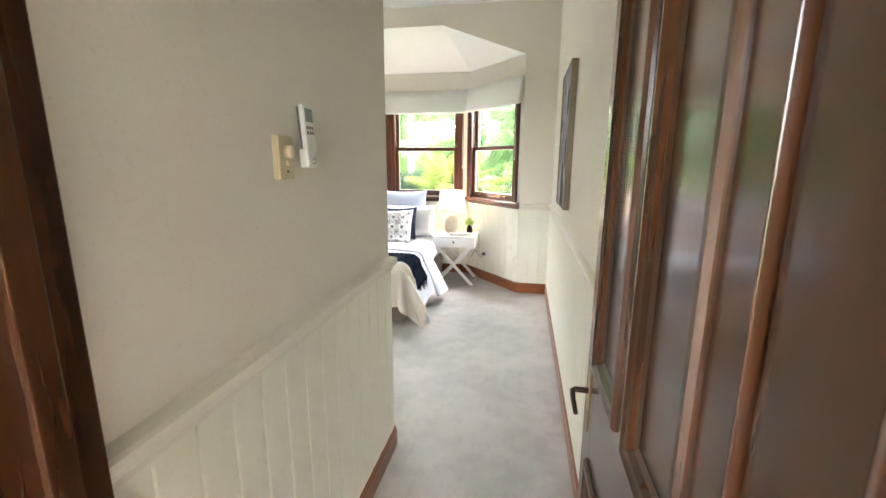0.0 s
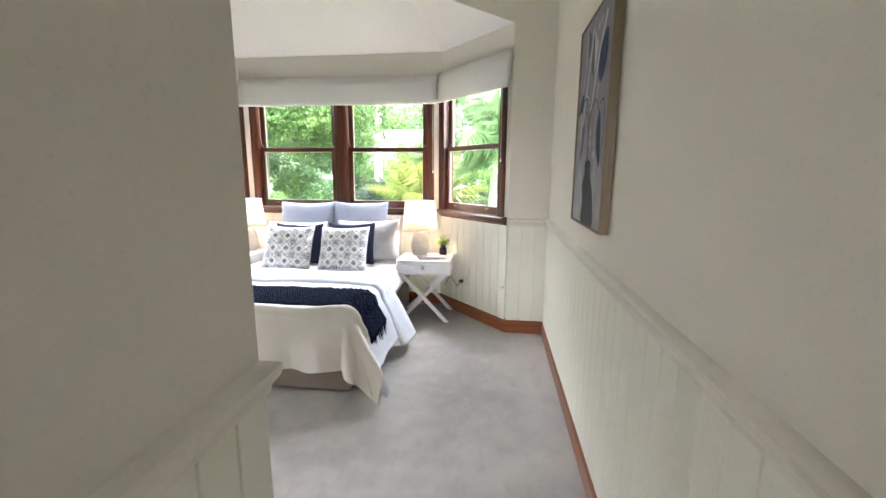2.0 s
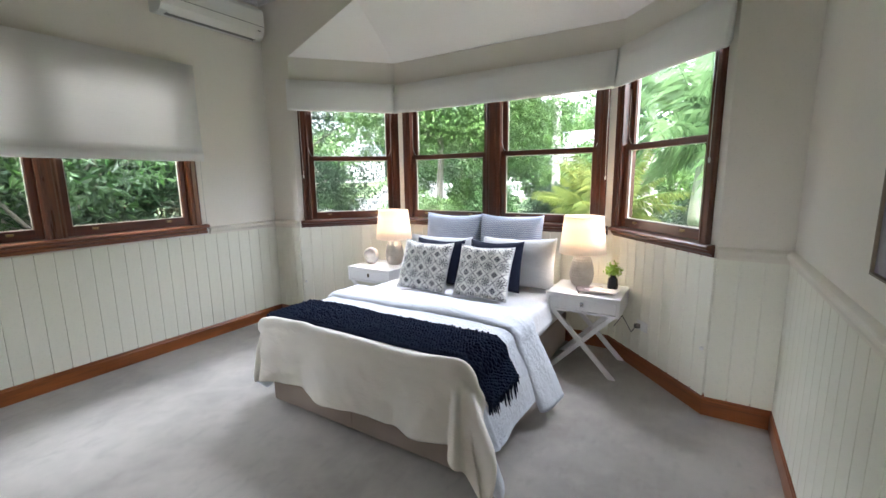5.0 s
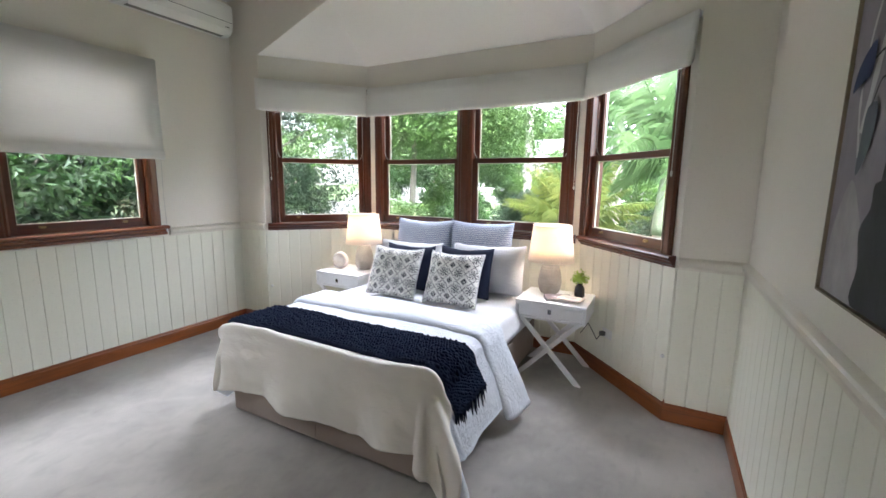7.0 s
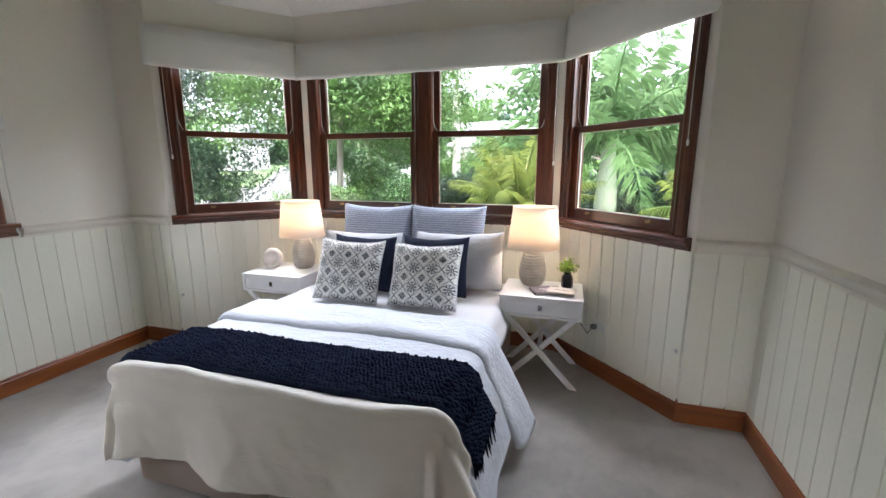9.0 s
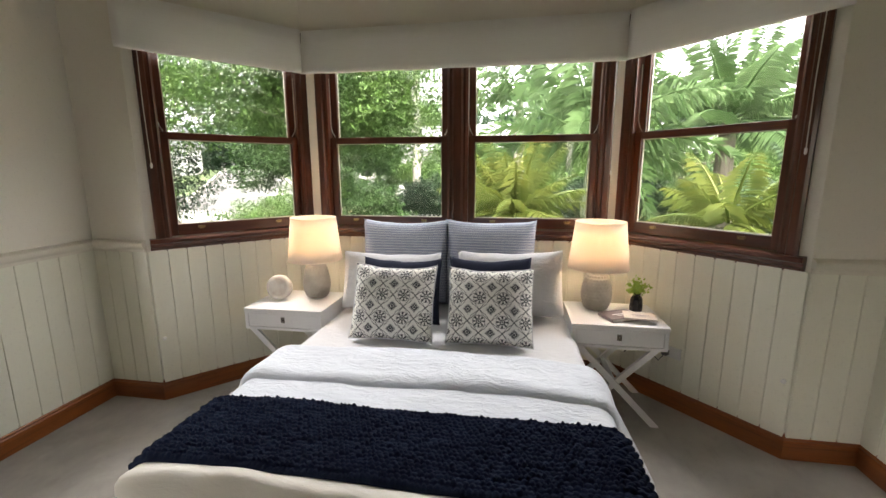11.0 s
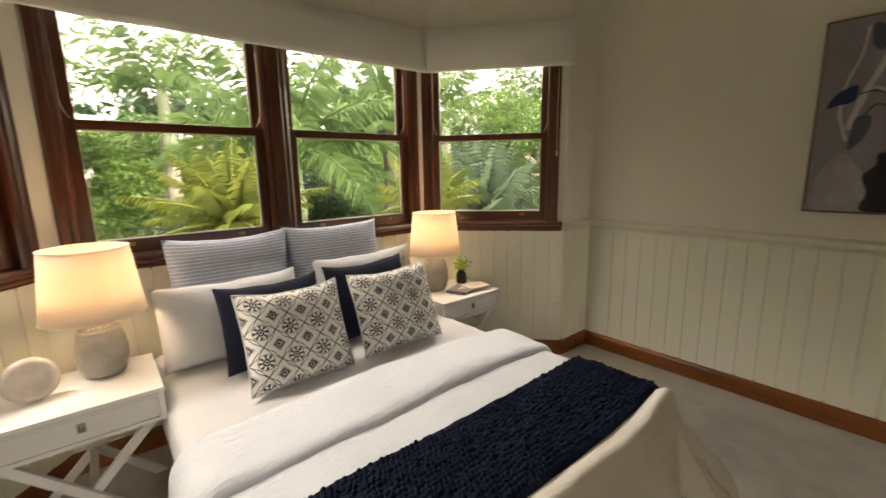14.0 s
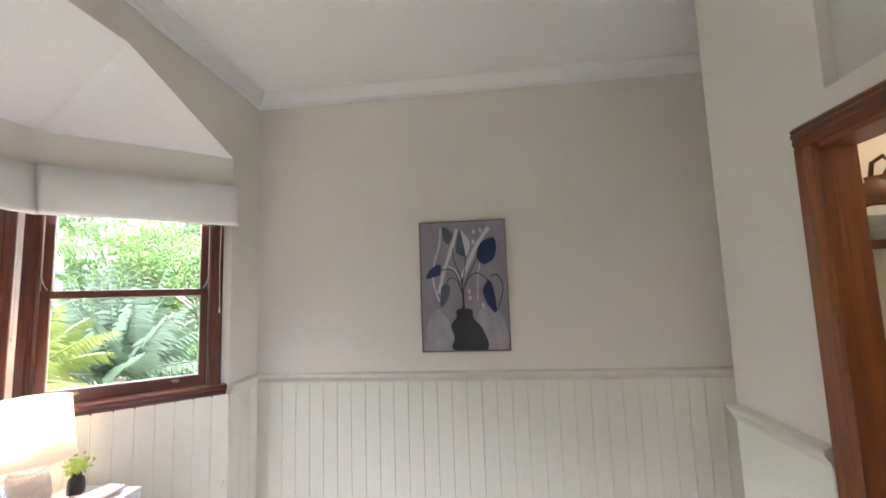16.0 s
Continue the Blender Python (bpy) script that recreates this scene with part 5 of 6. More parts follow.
lou.transform(pose(0.168, 0, 0.02, 0, 35, 0))
part("louvre", lou, PLASTIC, ac)
part("outlet", box(0.09, 0.155, -0.40, 0.40, -0.0015, 0.002), GREYP, ac)
part("logo_mark", box(0.2055, 0.2068, 0.38, 0.42, 0.06, 0.068), GREYP, ac)

# ---- closet doorway ----
cd = tagged(empty("closet_frame", pose(0, 0, 0)), "red-brown timber architrave and jamb of the closet doorway", "door frame", kind="structure")
def arch_prof(a, sg):
    return [(a, YB), (a, YB + 0.012), (a + sg * 0.010, YB + 0.020), (a + sg * 0.022, YB + 0.016), (a + sg * 0.030, YB + 0.022), (a + sg * 0.044, YB + 0.014), (a + sg * 0.056, YB + 0.018), (a + sg * 0.075, YB + 0.010), (a + sg * 0.082, YB)]
part("architrave", prism(arch_prof(CL1 + 0.082, -1), 2, 0, 2.10), ARCHW, cd)
part("architrave", prism(arch_prof(CL0 - 0.082, 1), 2, 0, 2.10), ARCHW, cd)
part("architrave", prism([(y, 2.182 - (CL1 + 0.082 - x)) for x, y in arch_prof(CL1 + 0.082, -1)], 0, CL0 - 0.082, CL1 + 0.082), ARCHX, cd)
part("jamb", box(CL1 - 0.02, CL1, YB - 0.115, YB + 0.004, 0, 2.10), ARCHW, cd)
part("jamb", box(CL0, CL0 + 0.02, YB - 0.115, YB + 0.004, 0, 2.10), ARCHW, cd)
part("head", box(CL0, CL1, YB - 0.115, YB + 0.004, 2.08, 2.10), ARCHX, cd)
shelf = tagged(part("closet_shelf", box(-0.19, XN - 0.1, 1.26, 2.43, 1.865, 1.89, 0.002), WHITE), "white painted closet shelf", "shelf")
tagged(part("hanging_rail", box(XN - 0.125, XN - 0.102, 1.26, 2.43, 1.76, 1.80, 0.003), ARCHW), "brown timber batten under the closet shelf", "rail")
TOPF = surface("folded_linen", (0.55, 0.50, 0.42), (0.45, 0.40, 0.33), 0.9, 12, 90, 0.3)
tagged(part("folded_linen", box(0.0, 0.15, 1.72, 2.10, 1.89, 1.915, 0.008), TOPF), "folded cream linen on the closet shelf", "linen")
tagged(part("folded_linen", box(0.01, 0.14, 1.74, 2.08, 1.915, 1.935, 0.008), WHITE), "folded white linen on the closet shelf", "linen")
JAR = surface("brown_glazed_pot", (0.10, 0.035, 0.02), (0.16, 0.07, 0.04), 0.25, 9, 60, 0.1)
pot = lathe([(0.05, 0.0), (0.066, 0.02), (0.07, 0.06), (0.055, 0.10), (0.035, 0.12), (0.04, 0.135), (0.03, 0.135)], 24)
pot_ob = tagged(part("jug", pot, JAR, smooth=True), "brown glazed jug on folded linen in the closet", "jug")
pot_ob.matrix_world = pose(0.075, 2.0, 1.935)
part("handle", tube([(-0.03, 0.0, 0.115), (-0.075, 0.0, 0.17), (-0.045, 0.0, 0.215), (0.01, 0.0, 0.2), (0.03, 0.0, 0.12)], 0.009, 8), JAR, pot_ob)
closet_bulb = new("closet_lamp", bpy.data.lights.new("closet_lamp", "POINT"))
closet_bulb.data.energy, closet_bulb.data.color, closet_bulb.data.shadow_soft_size = 0.28, (1.0, 0.82, 0.55), 0.06
closet_bulb.location = (-0.6, 1.9, 2.95)

# ---- power point by the bed ----
m_o = m_e @ pose(0.60, 0, 0.36)
po = tagged(empty("power_outlet", m_o), "white double power point with a black plug and lead", "power outlet")
part("plate", box(-0.057, 0.057, -0.020, -0.011, -0.036, 0.036, 0.002), PLASTIC, po)
part("plug", box(0.012, 0.045, -0.055, -0.018, -0.022, 0.010, 0.005), GREYP, po, "black plug")
part("lead", tube([(0.028, -0.05, -0.015), (0.05, -0.07, -0.06), (0.12, -0.06, -0.02), (0.2, -0.05, 0.02), (0.3, -0.05, -0.1)], 0.0035, 6), GREYP, po)
for m_, s_ in ((m_w, S - 0.03), (m_e, 0.03)):
    st_ = tagged(part("door_stop", lathe([(0.012, 0), (0.012, 0.01), (0.008, 0.016), (0.004, 0.018)], 14), PLASTIC), "small white wall stud on the wainscot", "wall fitting")
    st_.matrix_world = m_ @ pose(s_, -0.014, 0.42, 90, 0, 0)

# ---- outside ----
ZG = -0.9
def ground_z(x, y):
    r = math.hypot(x + 1, y - 4)
    return ZG + 0.055 * max(0.0, min(r, 70) - 22) * (0.4 + 0.6 * max(0.0, min(1.0, (-x - 2) / 12))) 
GRASS = surface("lawn", (0.035, 0.065, 0.018), (0.06, 0.095, 0.028), 0.9, 0.6, 14, 0.5, dist=0.03)
ASPH = surface("pale_asphalt", (0.085, 0.085, 0.085), (0.06, 0.06, 0.06), 0.9, 0.5, 30, 0.3)
gx = np.concatenate([np.linspace(-400, -60, 12), np.linspace(-50, 50, 41), np.linspace(60, 400, 12)])
verts = [(x, y + 4, ground_z(x, y + 4)) for y in gx for x in gx]
nn_ = len(gx)
faces = [(j * nn_ + i, j * nn_ + i + 1, (j + 1) * nn_ + i + 1, (j + 1) * nn_ + i) for j in range(nn_ - 1) for i in range(nn_ - 1)]
gm = bpy.data.meshes.new("ground")
gm.from_pydata(verts, [], faces)
gm.materials.append(GRASS)
tagged(new("ground", gm), "lawn and garden ground around the house", "lawn", kind="structure")
def ribbon(name, path, width, lift, material, label, kerb=0.0):
    bm = bmesh.new()
    pr = []
    pts = [Vector(p) for p in path]
    for k, p in enumerate(pts):
        d = (pts[min(k + 1, len(pts) - 1)] - pts[max(k - 1, 0)]).normalized()
        n = Vector((-d.y, d.x)) * width / 2
        a, b = p + n, p - n
        z = ground_z(p.x, p.y) + lift
        pr.append([bm.verts.new((a.x, a.y, z)), bm.verts.new((b.x, b.y, z)), bm.verts.new((b.x, b.y, z - 0.6)), bm.verts.new((a.x, a.y, z - 0.6))])
    for a, b in zip(pr, pr[1:]):
        for j in range(4):
            bm.faces.new((a[j], a[(j + 1) % 4], b[(j + 1) % 4], b[j]))
    return tagged(part(name, bm, material), label, name, kind="structure")
road_path = [(-60 + 3.0 * k, 30 - 0.22 * k) for k in range(40)]
ribbon("road", road_path, 7.5, 0.10, ASPH, "pale grey asphalt street beyond the garden")
ribbon("pavement", [(x, y - 5.0) for x, y in road_path], 1.4, 0.16, surface("concrete_path", (0.30, 0.29, 0.28), (0.24, 0.235, 0.22), 0.9, 0.8, 20, 0.3), "concrete footpath along the street")

hill_path = [(-1.0 - 0.55 * r, 3.4 + 0.835 * r) for r in range(24, 76, 3)]
ribbon("road", hill_path, 6.5, 0.13, ASPH, "pale grey asphalt street climbing away")
LINE = surface("road_paint", (0.62, 0.62, 0.60), (0.52, 0.52, 0.50), 0.7, 2, 30, 0.1)
for r0 in (33.0, 47.0):
    ribbon("road_marking", [(-1.0 - 0.55 * r0 + 2.6 * k, 3.4 + 0.835 * r0 + 1.7 * k) for k in (-1, -0.3, 0.4, 1)], 0.45, 0.17, LINE, "worn white line painted across the street")
for sg in (-1, 1):
    ribbon("kerb", [(x + sg * 2.95, y + sg * 1.95) for x, y in hill_path], 0.3, 0.24, surface("kerb_concrete", (0.30, 0.29, 0.28), (0.24, 0.235, 0.22), 0.9, 0.8, 20, 0.3), "concrete kerb beside the street")

FENCEM = surface("white_fence_paint", (0.78, 0.78, 0.77), (0.72, 0.72, 0.71), 0.6, 2, 30, 0.05)
fence = tagged(empty("fence", pose(0, 0, 0)), "white painted timber paling fence", "fence")
for k in range(120):
    x = -13 + k * 0.15
    y = 16.5 - 0.05 * x
    if k == 0:
        pal = mesh_of("paling", prism([(-0.055, 0), (0.055, 0), (0.055, 0.93), (0.0, 1.0), (-0.055, 0.93)], 1, -0.01, 0.01), FENCEM)
    ob = new("paling", pal)
    ob.location, ob.parent = (x, y, ground_z(x, y)), fence
for zz in (0.25, 0.75):
    part("fence_rail", prism([(16.53 + 0.65, ground_z(-4, 16) + zz - 0.03), (16.57 + 0.65, ground_z(-4, 16) + zz - 0.03), (16.57 + 0.65, ground_z(-4, 16) + zz + 0.03), (16.53 + 0.65, ground_z(-4, 16) + zz + 0.03)], 0, -13, 5), FENCEM, fence)

HOUSEM = surface("white_weatherboard", (0.52, 0.52, 0.51), (0.46, 0.46, 0.45), 0.7, 1.5, 20, 0.05)
ROOFM = surface("grey_roof_sheet", (0.25, 0.26, 0.27), (0.20, 0.21, 0.22), 0.5, 1, 20, 0.1)
def house(x, y, w, d, h, turn, label):
    t = tagged(empty("house", pose(x, y, ground_z(x, y) - 0.2, 0, 0, turn)), label, "house")
    part("wall", box(-w / 2, w / 2, -d / 2, d / 2, 0, h), HOUSEM, t)
    rf = prism([(-d / 2 - 0.5, h - 0.05), (d / 2 + 0.5, h - 0.05), (0, h + d * 0.28)], 0, -w / 2 - 0.4, w / 2 + 0.4)
    part("roof", rf, ROOFM, t)
    bd = bmesh.new()
    for k in range(int(h / 0.22)):
        box(-w / 2 - 0.015, w / 2 + 0.015, -d / 2 - 0.02, -d / 2 - 0.001, k * 0.22 + 0.01, k * 0.22 + 0.2, bm=bd)
    part("weatherboards", bd, HOUSEM, t)
    for k in range(3):
        wx = -w / 2 + w * (k + 0.5) / 3
        wd = part("window", box(wx - 0.55, wx + 0.55, -d / 2 - 0.06, -d / 2 - 0.02, h * 0.42, h * 0.8), WHITE, t)
        part("pane", box(wx - 0.47, wx + 0.47, -d / 2 - 0.075, -d / 2 - 0.0605, h * 0.45, h * 0.77), BLACK, wd)
house(-7.5, 40, 13, 8, 3.6, -8, "white weatherboard house across the street")
house(-44, 46, 12, 8, 3.4, 10, "white weatherboard house across the street")
house(10, 44, 13, 8, 3.4, -5, "white weatherboard house across the street")

POLEM = surface("pale_pole", (0.27, 0.27, 0.23), (0.22, 0.22, 0.19), 0.9, 3, 40, 0.3, stretch=(1, 1, 0.1))
pole = tagged(empty("power_pole", pose(-4.15, 19.2, ground_z(-4, 19))), "pale timber power pole with crossarm and wires", "power pole")
part("pole", lathe([(0.17, 0), (0.16, 2), (0.13, 8.5), (0.12, 8.5)], 16), POLEM, pole)
part("crossarm", box(-1.1, 1.1, -0.06, 0.06, 7.6, 7.75), POLEM, pole)
for k, (dx, zz) in enumerate(((-0.9, 5.2), (0.2, 5.35), (0.9, 7.8))):
    part("wire", tube([(dx + 0.9 * q, 0.15 * q, zz - 0.8 * math.sin(math.pi * (q + 26) / 26)) for q in range(-26, 1, 2)], 0.015, 5), GREYP, pole)

# ---- planting ----
def leaves(name, centres, radii, n, size, material, seed, parent=None, droop=0.3, slim=0.45):
    """A crown of folded leaves scattered over lumpy clumps, thinner inside."""
    r = np.random.default_rng(seed)
    c, rad = np.array(centres, float), np.array(radii, float)
    pick = r.choice(len(c), n, p=rad ** 2 / (rad ** 2).sum())
    d = r.normal(size=(n, 3))
    d /= np.linalg.norm(d, axis=1)[:, None]
    rr = rad[pick] * (0.45 + 0.6 * r.random(n) ** 0.6)
    lump = 1 + 0.28 * np.sin(d[:, 0] * 5 + pick) * np.sin(d[:, 1] * 6 + pick * 2) + 0.2 * np.sin(d[:, 2] * 9 + pick)
    pos = c[pick] + d * (rr * lump)[:, None] * np.array([1, 1, 0.8])
    ax1 = r.normal(size=(n, 3)) + d * 0.6
    ax1[:, 2] -= droop
    ax1 /= np.linalg.norm(ax1, axis=1)[:, None]
    ax2 = np.cross(ax1, r.normal(size=(n, 3)) * 0.7 + [0, 0, 1.0])
    ax2 /= np.linalg.norm(ax2, axis=1)[:, None] + 1e-9
    up = np.cross(ax1, ax2)
    L = size * (0.6 + 0.8 * r.random(n))[:, None]
    v = np.stack([pos - ax1 * L * 0.5, pos + ax2 * L * slim * 0.5 + up * L * 0.12, pos + ax1 * L * 0.6, pos - ax2 * L * slim * 0.5 + up * L * 0.12], 1).reshape(-1, 3)
    me = bpy.data.meshes.new(name)
    idx = np.arange(n)[:, None] * 4
    me.from_pydata(v.tolist(), [], np.concatenate([idx + [0, 1, 2], idx + [0, 2, 3]]).tolist())
    me.materials.append(material)
    ob = new(name, me)
    ob.parent = parent
    return ob


BARK = surface("grey_bark", (0.20, 0.175, 0.145), (0.13, 0.115, 0.095), 0.95, 3, 25, 0.8, stretch=(1, 1, 0.3), dist=0.02)
PALEBARK = surface("pale_bark", (0.29, 0.265, 0.225), (0.20, 0.185, 0.155), 0.9, 3, 25, 0.6, stretch=(1, 1, 0.3), dist=0.02)
LEAF_MID = leafmat("mid_green_leaf", (0.028, 0.081, 0.018), (0.061, 0.136, 0.031), (0.018, 0.053, 0.014))
LEAF_DARK = leafmat("dark_green_leaf", (0.011, 0.037, 0.014), (0.025, 0.065, 0.024), (0.007, 0.025, 0.011))
LEAF_LIGHT = leafmat("light_green_leaf", (0.066, 0.143, 0.027), (0.112, 0.205, 0.046), (0.041, 0.099, 0.024))
LEAF_GREY = leafmat("grey_green_leaf", (0.071, 0.118, 0.077), (0.107, 0.161, 0.116), (0.051, 0.093, 0.054))
LEAF_YEL = leafmat("yellow_green_leaf", (0.11, 0.15, 0.026), (0.19, 0.21, 0.045), (0.07, 0.12, 0.024))
PALM_G = leafmat("palm_green_leaf", (0.085, 0.165, 0.055), (0.14, 0.235, 0.09), (0.055, 0.12, 0.042))
CROWNSH = surface("pale_green_crownshaft", (0.15, 0.19, 0.12), (0.20, 0.23, 0.165), 0.6, 3, 20, 0.1, stretch=(1, 1, 0.3))


def tree(x, y, height, spread, clumps, n, size, material, seed, label, bark=BARK, lean_=(0, 0), low=0.35, trunk=0.13):
    r = random.Random(seed)
    z = ground_z(x, y)
    t = tagged(empty("tree", pose(x, y, z - 0.05)), label, "tree")
    bm = bmesh.new()
    fork = height * low
    top = Vector((lean_[0], lean_[1], height * 0.8))
    pts = [Vector((0, 0, 0)), Vector((lean_[0] * 0.15, lean_[1] * 0.15, fork * 0.6)), Vector((lean_[0] * 0.4, lean_[1] * 0.4, fork)), Vector((lean_[0] * 0.7 + r.uniform(-.2, .2), lean_[1] * 0.7, height * 0.6)), top]
    tube(pts, 0, 10, bm, taper=[trunk * 1.25, trunk, trunk * 0.8, trunk * 0.5, trunk * 0.15])
    cs, rs = [], []
    for k in range(clumps):
        a = r.uniform(0, 6.28)
        q = r.uniform(0.25, 1.0) ** 0.7
        e = Vector((lean_[0] * 0.6 + math.cos(a) * spread * q, lean_[1] * 0.6 + math.sin(a) * spread * q, fork + (height - fork) * r.uniform(0.05, 1.0) * (1.1 - 0.45 * q)))
        s0 = pts[2].lerp(pts[3], r.random())
        mid = s0.lerp(e, 0.5) + Vector((r.uniform(-.25, .25), r.uniform(-.25, .25), 0.25))
        tube([s0, mid, e], 0, 6, bm, taper=[trunk * 0.42, trunk * 0.25, 0.012])
        cs.append(e)
        rs.append(spread * r.uniform(0.24, 0.42))
    part("trunk", bm, bark, t)
    leaves("crown", cs, rs, n, size, material, seed, t)
    return t


def frond(bm, base, az, el, L, droop, n, leaf, rng_, plume=False, width=0.0065):
    """One palm frond: an arching rib with two ranks of leaflets, or a full plume."""
    d = Vector((math.cos(az) * math.cos(el), math.sin(az) * math.cos(el), math.sin(el)))
    side = Vector((-math.sin(az), math.cos(az), 0))
    pts = []
    p, v = Vector(base), d.copy()
    step = L / 14
    for k in range(15):
        pts.append(p.copy())
        p += v * step
        v = (v + Vector((0, 0, -droop * step * (0.4 + k / 14)))).normalized()
    tube(pts, 0, 5, bm, taper=[0.028 * (1 - 0.9 * k / 14) for k in range(15)])
    for k in range(n):
        f = 0.12 + 0.88 * k / n
        i = min(int(f * 14), 13)
        q = pts[i].lerp(pts[i + 1], f * 14 - i)
        t = (pts[i + 1] - pts[i]).normalized()
        up = side.cross(t)
        if plume:
            a = rng_.uniform(0, 6.28)
            o = (side * math.cos(a) + up * math.sin(a)) * 0.9 + t * 0.6
        else:
            o = side * (1 if k % 2 else -1) * 0.9 + t * 0.55 + up * rng_.uniform(-0.05, 0.35)
        o = (o + Vector((0, 0, -0.25))).normalized()
        ll = leaf * (0.35 + 0.65 * math.sin(math.pi * min(1, 0.15 + 0.85 * f))) * rng_.uniform(0.8, 1.15)
        w = o.cross(t).normalized() * width
        mid = q + o * ll * 0.55
        tip = q + o * ll + Vector((0, 0, -ll * 0.28))
        a0, a1, a2, a3 = (bm.verts.new(c) for c in (q, mid + w, tip, mid - w))
        bm.faces.new((a0, a1, a2))
        bm.faces.new((a0, a2, a3))


def palm(x, y, zc, fronds, L, material, seed, label, plume=True, shaft=True, el=(0.1, 1.2), droop=0.55, n=105, leaf=0.5, trunk=0.11, lean_=(0, 0)):
    r = random.Random(seed)
    z = ground_z(x, y)
    t = tagged(empty("palm_tree", pose(x, y, z - 0.05)), label, "palm")
    h = zc - z
    if shaft:
        part("trunk", lathe([(trunk * 1.5, 0), (trunk * 1.4, 0.3), (trunk * 1.3, h - 1.2)], 16), PALEBARK, t)
        part("crownshaft", lathe([(trunk * 1.45, h - 1.25), (trunk * 1.5, h - 1.1), (trunk * 1.25, h - 0.7), (trunk * 0.95, h - 0.3), (trunk * 0.8, h + 0.02)], 18), CROWNSH, t, "smooth pale green crownshaft", True)
    else:
        part("trunk", lathe([(0.16, 0), (0.15, h * 0.6), (0.12, h - 0.05), (0.05, h + 0.02)], 14), BARK, t)
    bm = bmesh.new()
    for k in range(fronds):
        az = k * 2.399 + r.uniform(-0.2, 0.2)
        frond(bm, (0, 0, h - 0.03), az, el[0] + (el[1] - el[0]) * ((k + 0.5) / fronds) + r.uniform(-0.1, 0.1), L * r.uniform(0.85, 1.1), droop, n, leaf, r, plume)
    part("crown", bm, material, t)
    return t


def bush(x, y, w, h, n, size, material, seed, label, slim=0.45):
    r = random.Random(seed)
    z = ground_z(x, y)
    t = tagged(empty("shrub", pose(x, y, z)), label, "shrub")
    bm = bmesh.new()
    cs, rs = [], []
    for k in range(14):
        a, q = r.uniform(0, 6.28), r.uniform(0, 1) ** 0.6
        e = Vector((math.cos(a) * w * q * 0.5, math.sin(a) * w * q * 0.5, h * r.uniform(0.2, 0.85) * (1.1 - 0.4 * q)))
        tube([(e.x * 0.1, e.y * 0.1, 0), (e.x * 0.5, e.y * 0.5, e.z * 0.55), tuple(e)], 0, 5, bm, taper=[0.03, 0.02, 0.008])
        cs.append(e)
        rs.append(min(w, h) * r.uniform(0.2, 0.32))
    part("branches", bm, BARK, t)
    leaves("crown", cs, rs, n, size, material, seed, t, slim=slim)
    return t


# near garden
palm(0.80, 10.72, 1.95, 24, 2.3, PALM_G, 21, "foxtail palm with a pale bulging crownshaft", n=120, leaf=0.42, trunk=0.125, droop=0.6, el=(-0.1, 1.45))
palm(2.9, 11.0, 2.35, 26, 1.7, PALM_G, 22, "feathery green palm behind the bay window", shaft=False, el=(-0.2, 1.35), n=76, leaf=0.42, plume=False, droop=0.5)
palm(-0.4, 14.6, 3.3, 13, 2.2, PALM_G, 23, "tall foxtail palm in the garden", n=110, leaf=0.42)
palm(8.0, 15.2, 3.7, 13, 2.4, PALM_G, 24, "tall foxtail palm in the garden", n=110, leaf=0.45)
palm(-0.5, 9.3, 0.95, 34, 1.2, LEAF_YEL, 25, "yellow-green cycad with arching fronds", plume=False, shaft=False, el=(-0.1, 1.3), droop=0.6, n=46, leaf=0.26)
palm(1.9, 8.5, 0.95, 16, 0.95, LEAF_YEL, 26, "yellow-green clumping palm by the house", plume=False, shaft=False, el=(0.1, 1.2), droop=1.0, n=44, leaf=0.28)
palm(3.35, 8.8, 0.75, 40, 1.45, LEAF_GREY, 27, "spiky grey-green cycad beside the house", plume=False, shaft=False, el=(0.2, 1.5), droop=0.2, n=40, leaf=0.34)
tree(-5.3, 12.3, 6.6, 2.8, 46, 100000, 0.085, LEAF_LIGHT, 31, "leafy garden tree with a slender grey trunk", PALEBARK, (0.2, 0.1), 0.50, 0.09)
tree(-10.4, 11.6, 7.0, 2.6, 30, 44000, 0.085, LEAF_DARK, 33, "dark leafy tree with a pale trunk", PALEBARK, (0.1, -0.1), 0.2, 0.11)
bush(-8.9, 9.9, 2.0, 2.4, 20000, 0.075, LEAF_DARK, 51, "dark green shrub under the garden tree")
tree(-6.0, 4.4, 5.0, 2.1, 22, 40000, 0.085, LEAF_MID, 34, "leafy tree outside the side window", PALEBARK, (0.0, 0.2), 0.3, 0.07)
tree(-7.6, 6.2, 5.5, 2.4, 20, 22000, 0.13, LEAF_DARK, 35, "dark tree beside the house")
tree(-6.6, 1.6, 5.0, 2.2, 18, 20000, 0.13, LEAF_DARK, 36, "dark tree beside the house")
tree(-0.9, 16.0, 4.1, 1.35, 22, 26000, 0.10, LEAF_LIGHT, 37, "bright green garden tree by the fence", BARK, (0, 0), 0.25, 0.10)
tree(4.4, 17.5, 4.3, 2.8, 24, 44000, 0.11, LEAF_LIGHT, 38, "large bright green tree behind the palms", BARK, (0, 0), 0.3, 0.15)
tree(8.3, 11.2, 5.0, 2.5, 24, 40000, 0.10, LEAF_LIGHT, 39, "large bright green tree behind the palms", BARK, (0, 0), 0.3, 0.13)
bush(-3.4, 17.6, 2.4, 2.7, 22000, 0.085, LEAF_DARK, 41, "rounded dark green shrub by the fence")
bush(1.2, 14.0, 3.6, 2.9, 26000, 0.09, LEAF_DARK, 42, "dense dark hedge shrub behind the palm")
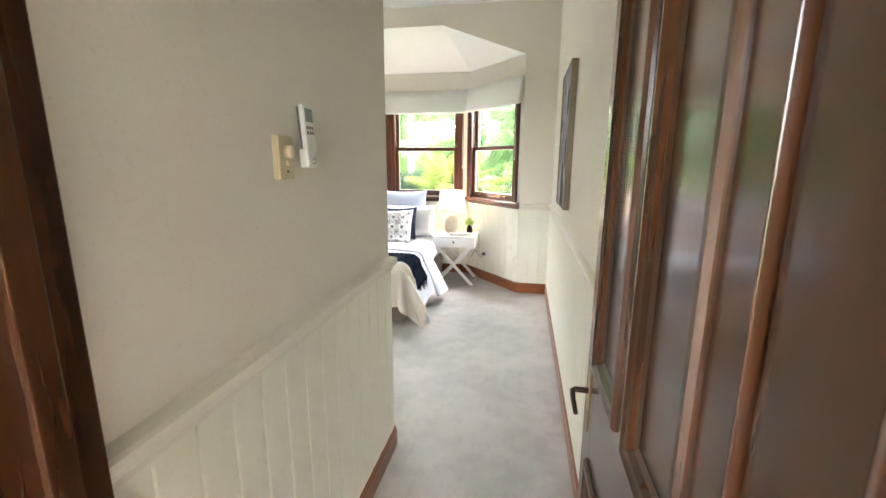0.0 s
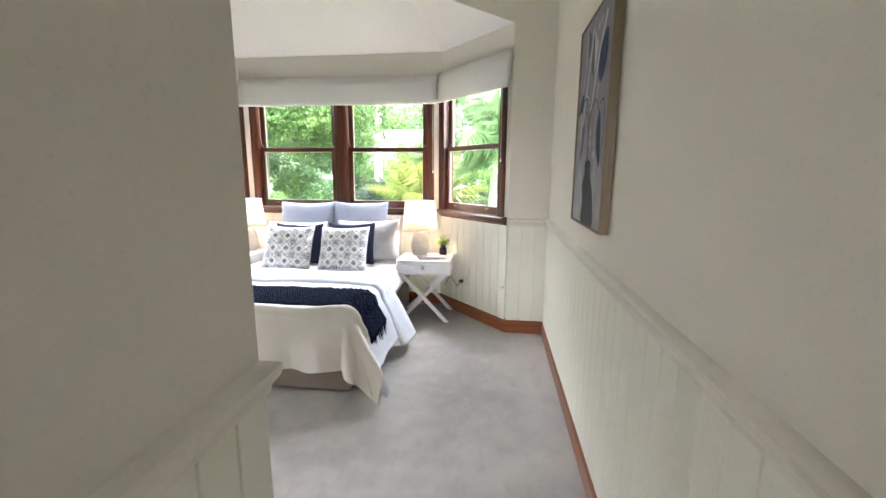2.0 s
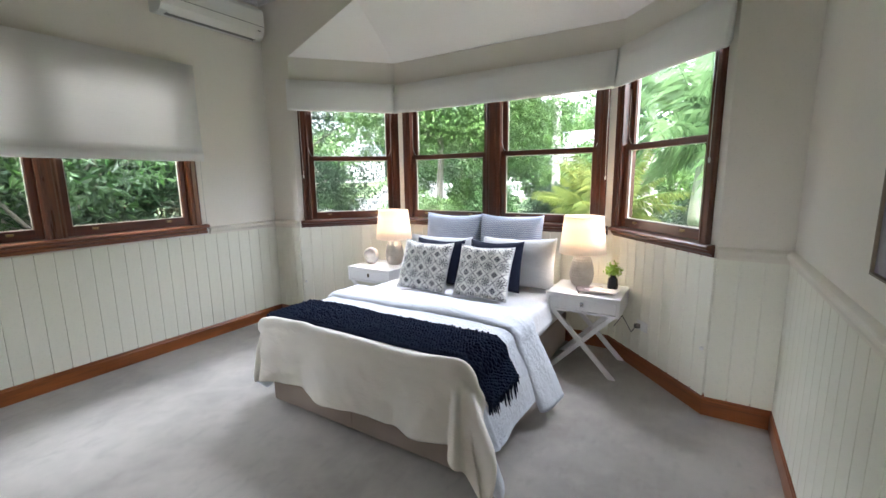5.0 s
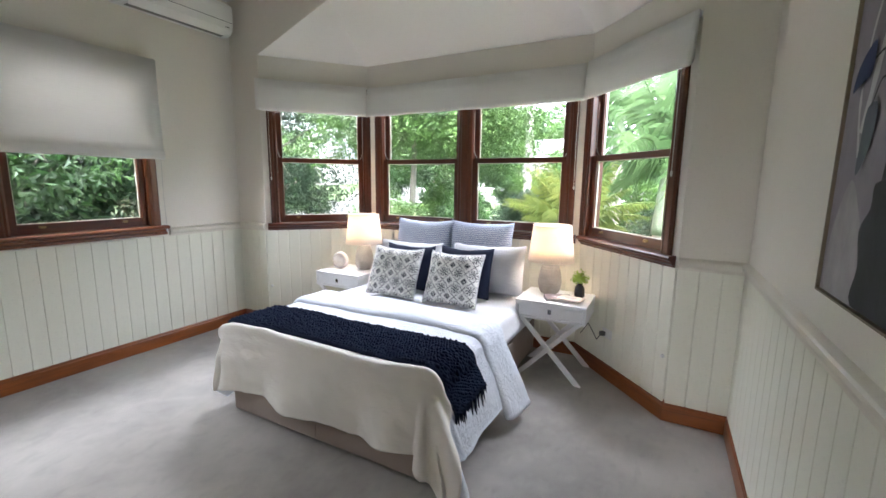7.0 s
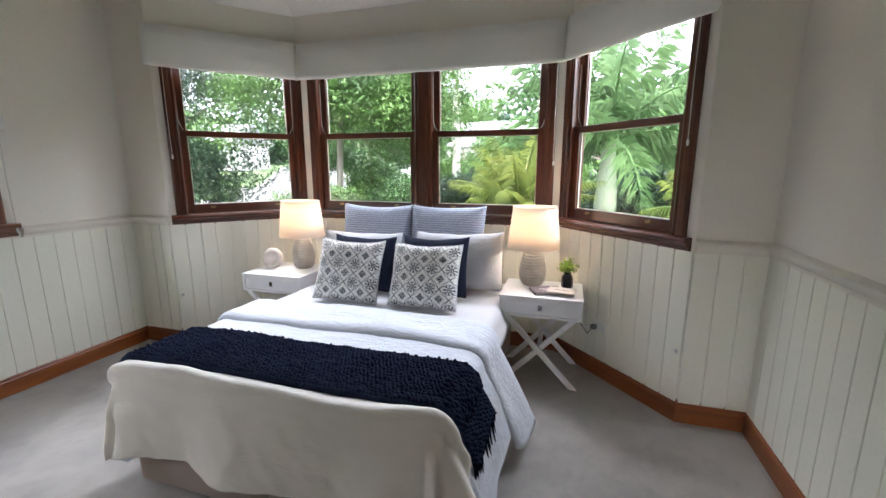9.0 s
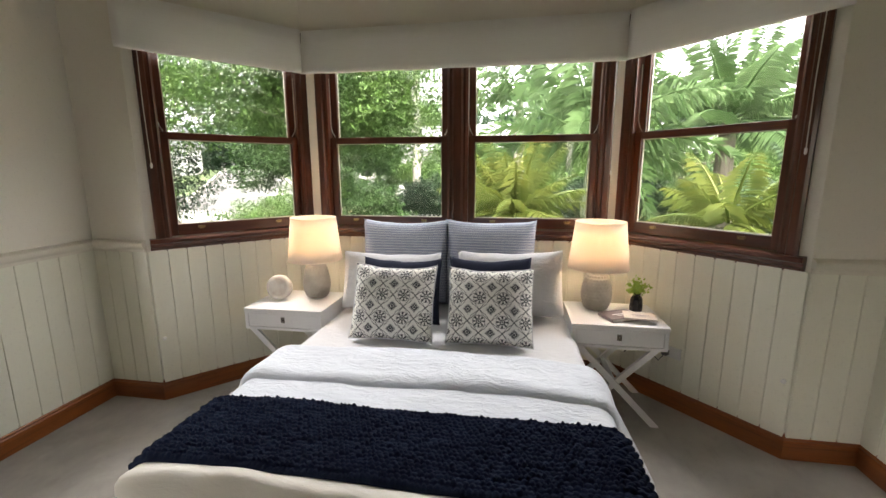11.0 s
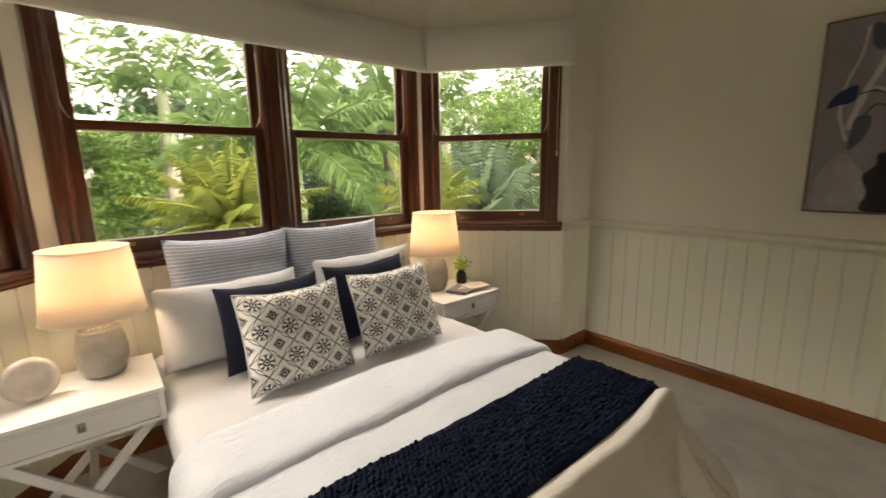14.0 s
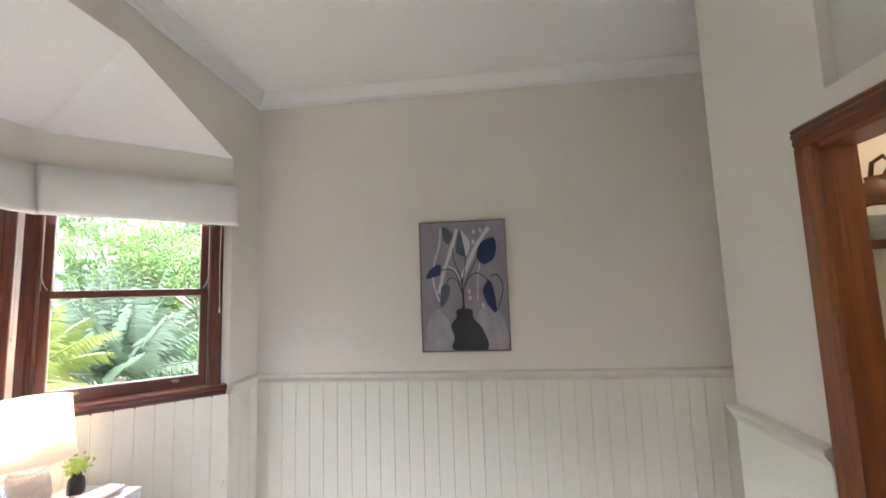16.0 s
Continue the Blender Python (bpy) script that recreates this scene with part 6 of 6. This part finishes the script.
bush(3.8, 13.6, 3.2, 2.8, 24000, 0.09, LEAF_MID, 43, "dense green shrub behind the palms")
bush(-4.5, 9.9, 1.9, 2.2, 26000, 0.06, LEAF_LIGHT, 44, "light green leafy shrub under the tree", 0.35)
bush(-6.2, 10.4, 1.8, 1.4, 16000, 0.07, LEAF_LIGHT, 45, "light green shrub under the tree")
tree(-4.9, 23.5, 4.4, 2.0, 20, 22000, 0.12, LEAF_LIGHT, 71, "bright green garden tree by the fence", BARK, (0, 0), 0.2, 0.12)
tree(-8.0, 19.5, 6.0, 2.6, 30, 50000, 0.12, LEAF_MID, 72, "green garden tree near the street", BARK, (0, 0), 0.2, 0.12)
tree(-16.5, 16.5, 5.5, 2.7, 22, 20000, 0.15, LEAF_LIGHT, 73, "bright green garden tree near the street", BARK, (0, 0), 0.2, 0.12)
bush(-5.2, 14.0, 1.8, 2.4, 18000, 0.08, LEAF_LIGHT, 74, "light green shrub behind the garden tree")
bush(-3.2, 11.2, 1.5, 2.4, 22000, 0.065, LEAF_MID, 46, "leafy green shrub outside the bay window")
bush(5.6, 9.4, 2.6, 2.4, 20000, 0.09, LEAF_MID, 47, "green shrub beside the house")
bush(-5.0, 5.6, 2.0, 2.2, 12000, 0.10, LEAF_MID, 48, "green shrub under the side window")
bush(-5.0, 3.4, 2.0, 2.1, 12000, 0.10, LEAF_LIGHT, 49, "green shrub under the side window")
for k, (x, y, h, s) in enumerate(((-12, 40, 9, 4.5), (-34, 30, 9, 5), (-14, 50, 10, 6), (3, 36, 6, 4), (30, 24, 10, 5), (-26, 52, 11, 6), (22, 20, 9, 4.5), (-24, 16, 9, 4.5), (-15, 9, 8, 3.6), (-16, -2, 8, 4))):
    tree(x, y, h, s, 18, 20000, 0.27, (LEAF_MID, LEAF_DARK, LEAF_LIGHT)[k % 3], 60 + k, "leafy street tree in the distance", BARK, (0, 0), 0.25, 0.25)
r_ = np.random.default_rng(3)
pts_ = np.stack([r_.uniform(-90, 90, 500), r_.uniform(60, 85, 500), r_.uniform(2, 9, 500)], 1)
leaves("woods", pts_.tolist(), [3.0] * 500, 40000, 1.2, LEAF_DARK, 90)
tagged(bpy.data.objects["woods"], "distant belt of dark green trees", "trees", kind="stuff")

# ---- wainscot boards ----
BW = 0.108
def board_mesh(w, h):
    g = 0.0013
    prof = [(0.0, 0.0), (0.0, -0.0075), (g, -0.0075), (g + 0.0006, -0.0105), (g + 0.0032, -0.013), (w - g - 0.0032, -0.013), (w - g - 0.0006, -0.0105), (w - g, -0.0075), (w, -0.0075), (w, 0.0)]
    return mesh_of("plank", prism(prof, 2, 0.10, h), DADO)
boards = {}
def wainscot(owner, p0, p1, z1=ZK - 0.005, start=0.0, stop=None, count=0):
    m, length = frame_along(p0, p1)
    stop = length if stop is None else stop
    n = count or max(1, round((stop - start) / BW))
    w = (stop - start) / n
    key = (round(w, 4), z1)
    if key not in boards:
        boards[key] = board_mesh(w, z1)
    for k in range(n):
        ob = new("plank", boards[key])
        ob.parent = owner
        ob.matrix_world = m @ pose(start + k * w, 0, 0)
wainscot(wall_east, (XR, YD), (XR, YF))
wainscot(wall_north, (XR, YF), BAY[0])
wainscot(wall_north, BAY[3], (XL, YF))
wainscot(wall_west, (XL, YF), (XL, YB), stop=YF - 4.74)
wainscot(wall_west, (XL, YF), (XL, YB), start=YF - 4.74, stop=YF - 2.70)
wainscot(wall_south, (XL, YB), (CL0 - 0.09, YB))
wainscot(wall_south, (CL1 + 0.09, YB), (XN, YB), count=1)
wainscot(nib, (XN, YB), (XN, YD))
wainscot(wall_bay_east, BAY[0], BAY[1])
wainscot(wall_bay_north, BAY[1], BAY[2])
wainscot(wall_bay_west, BAY[2], BAY[3])
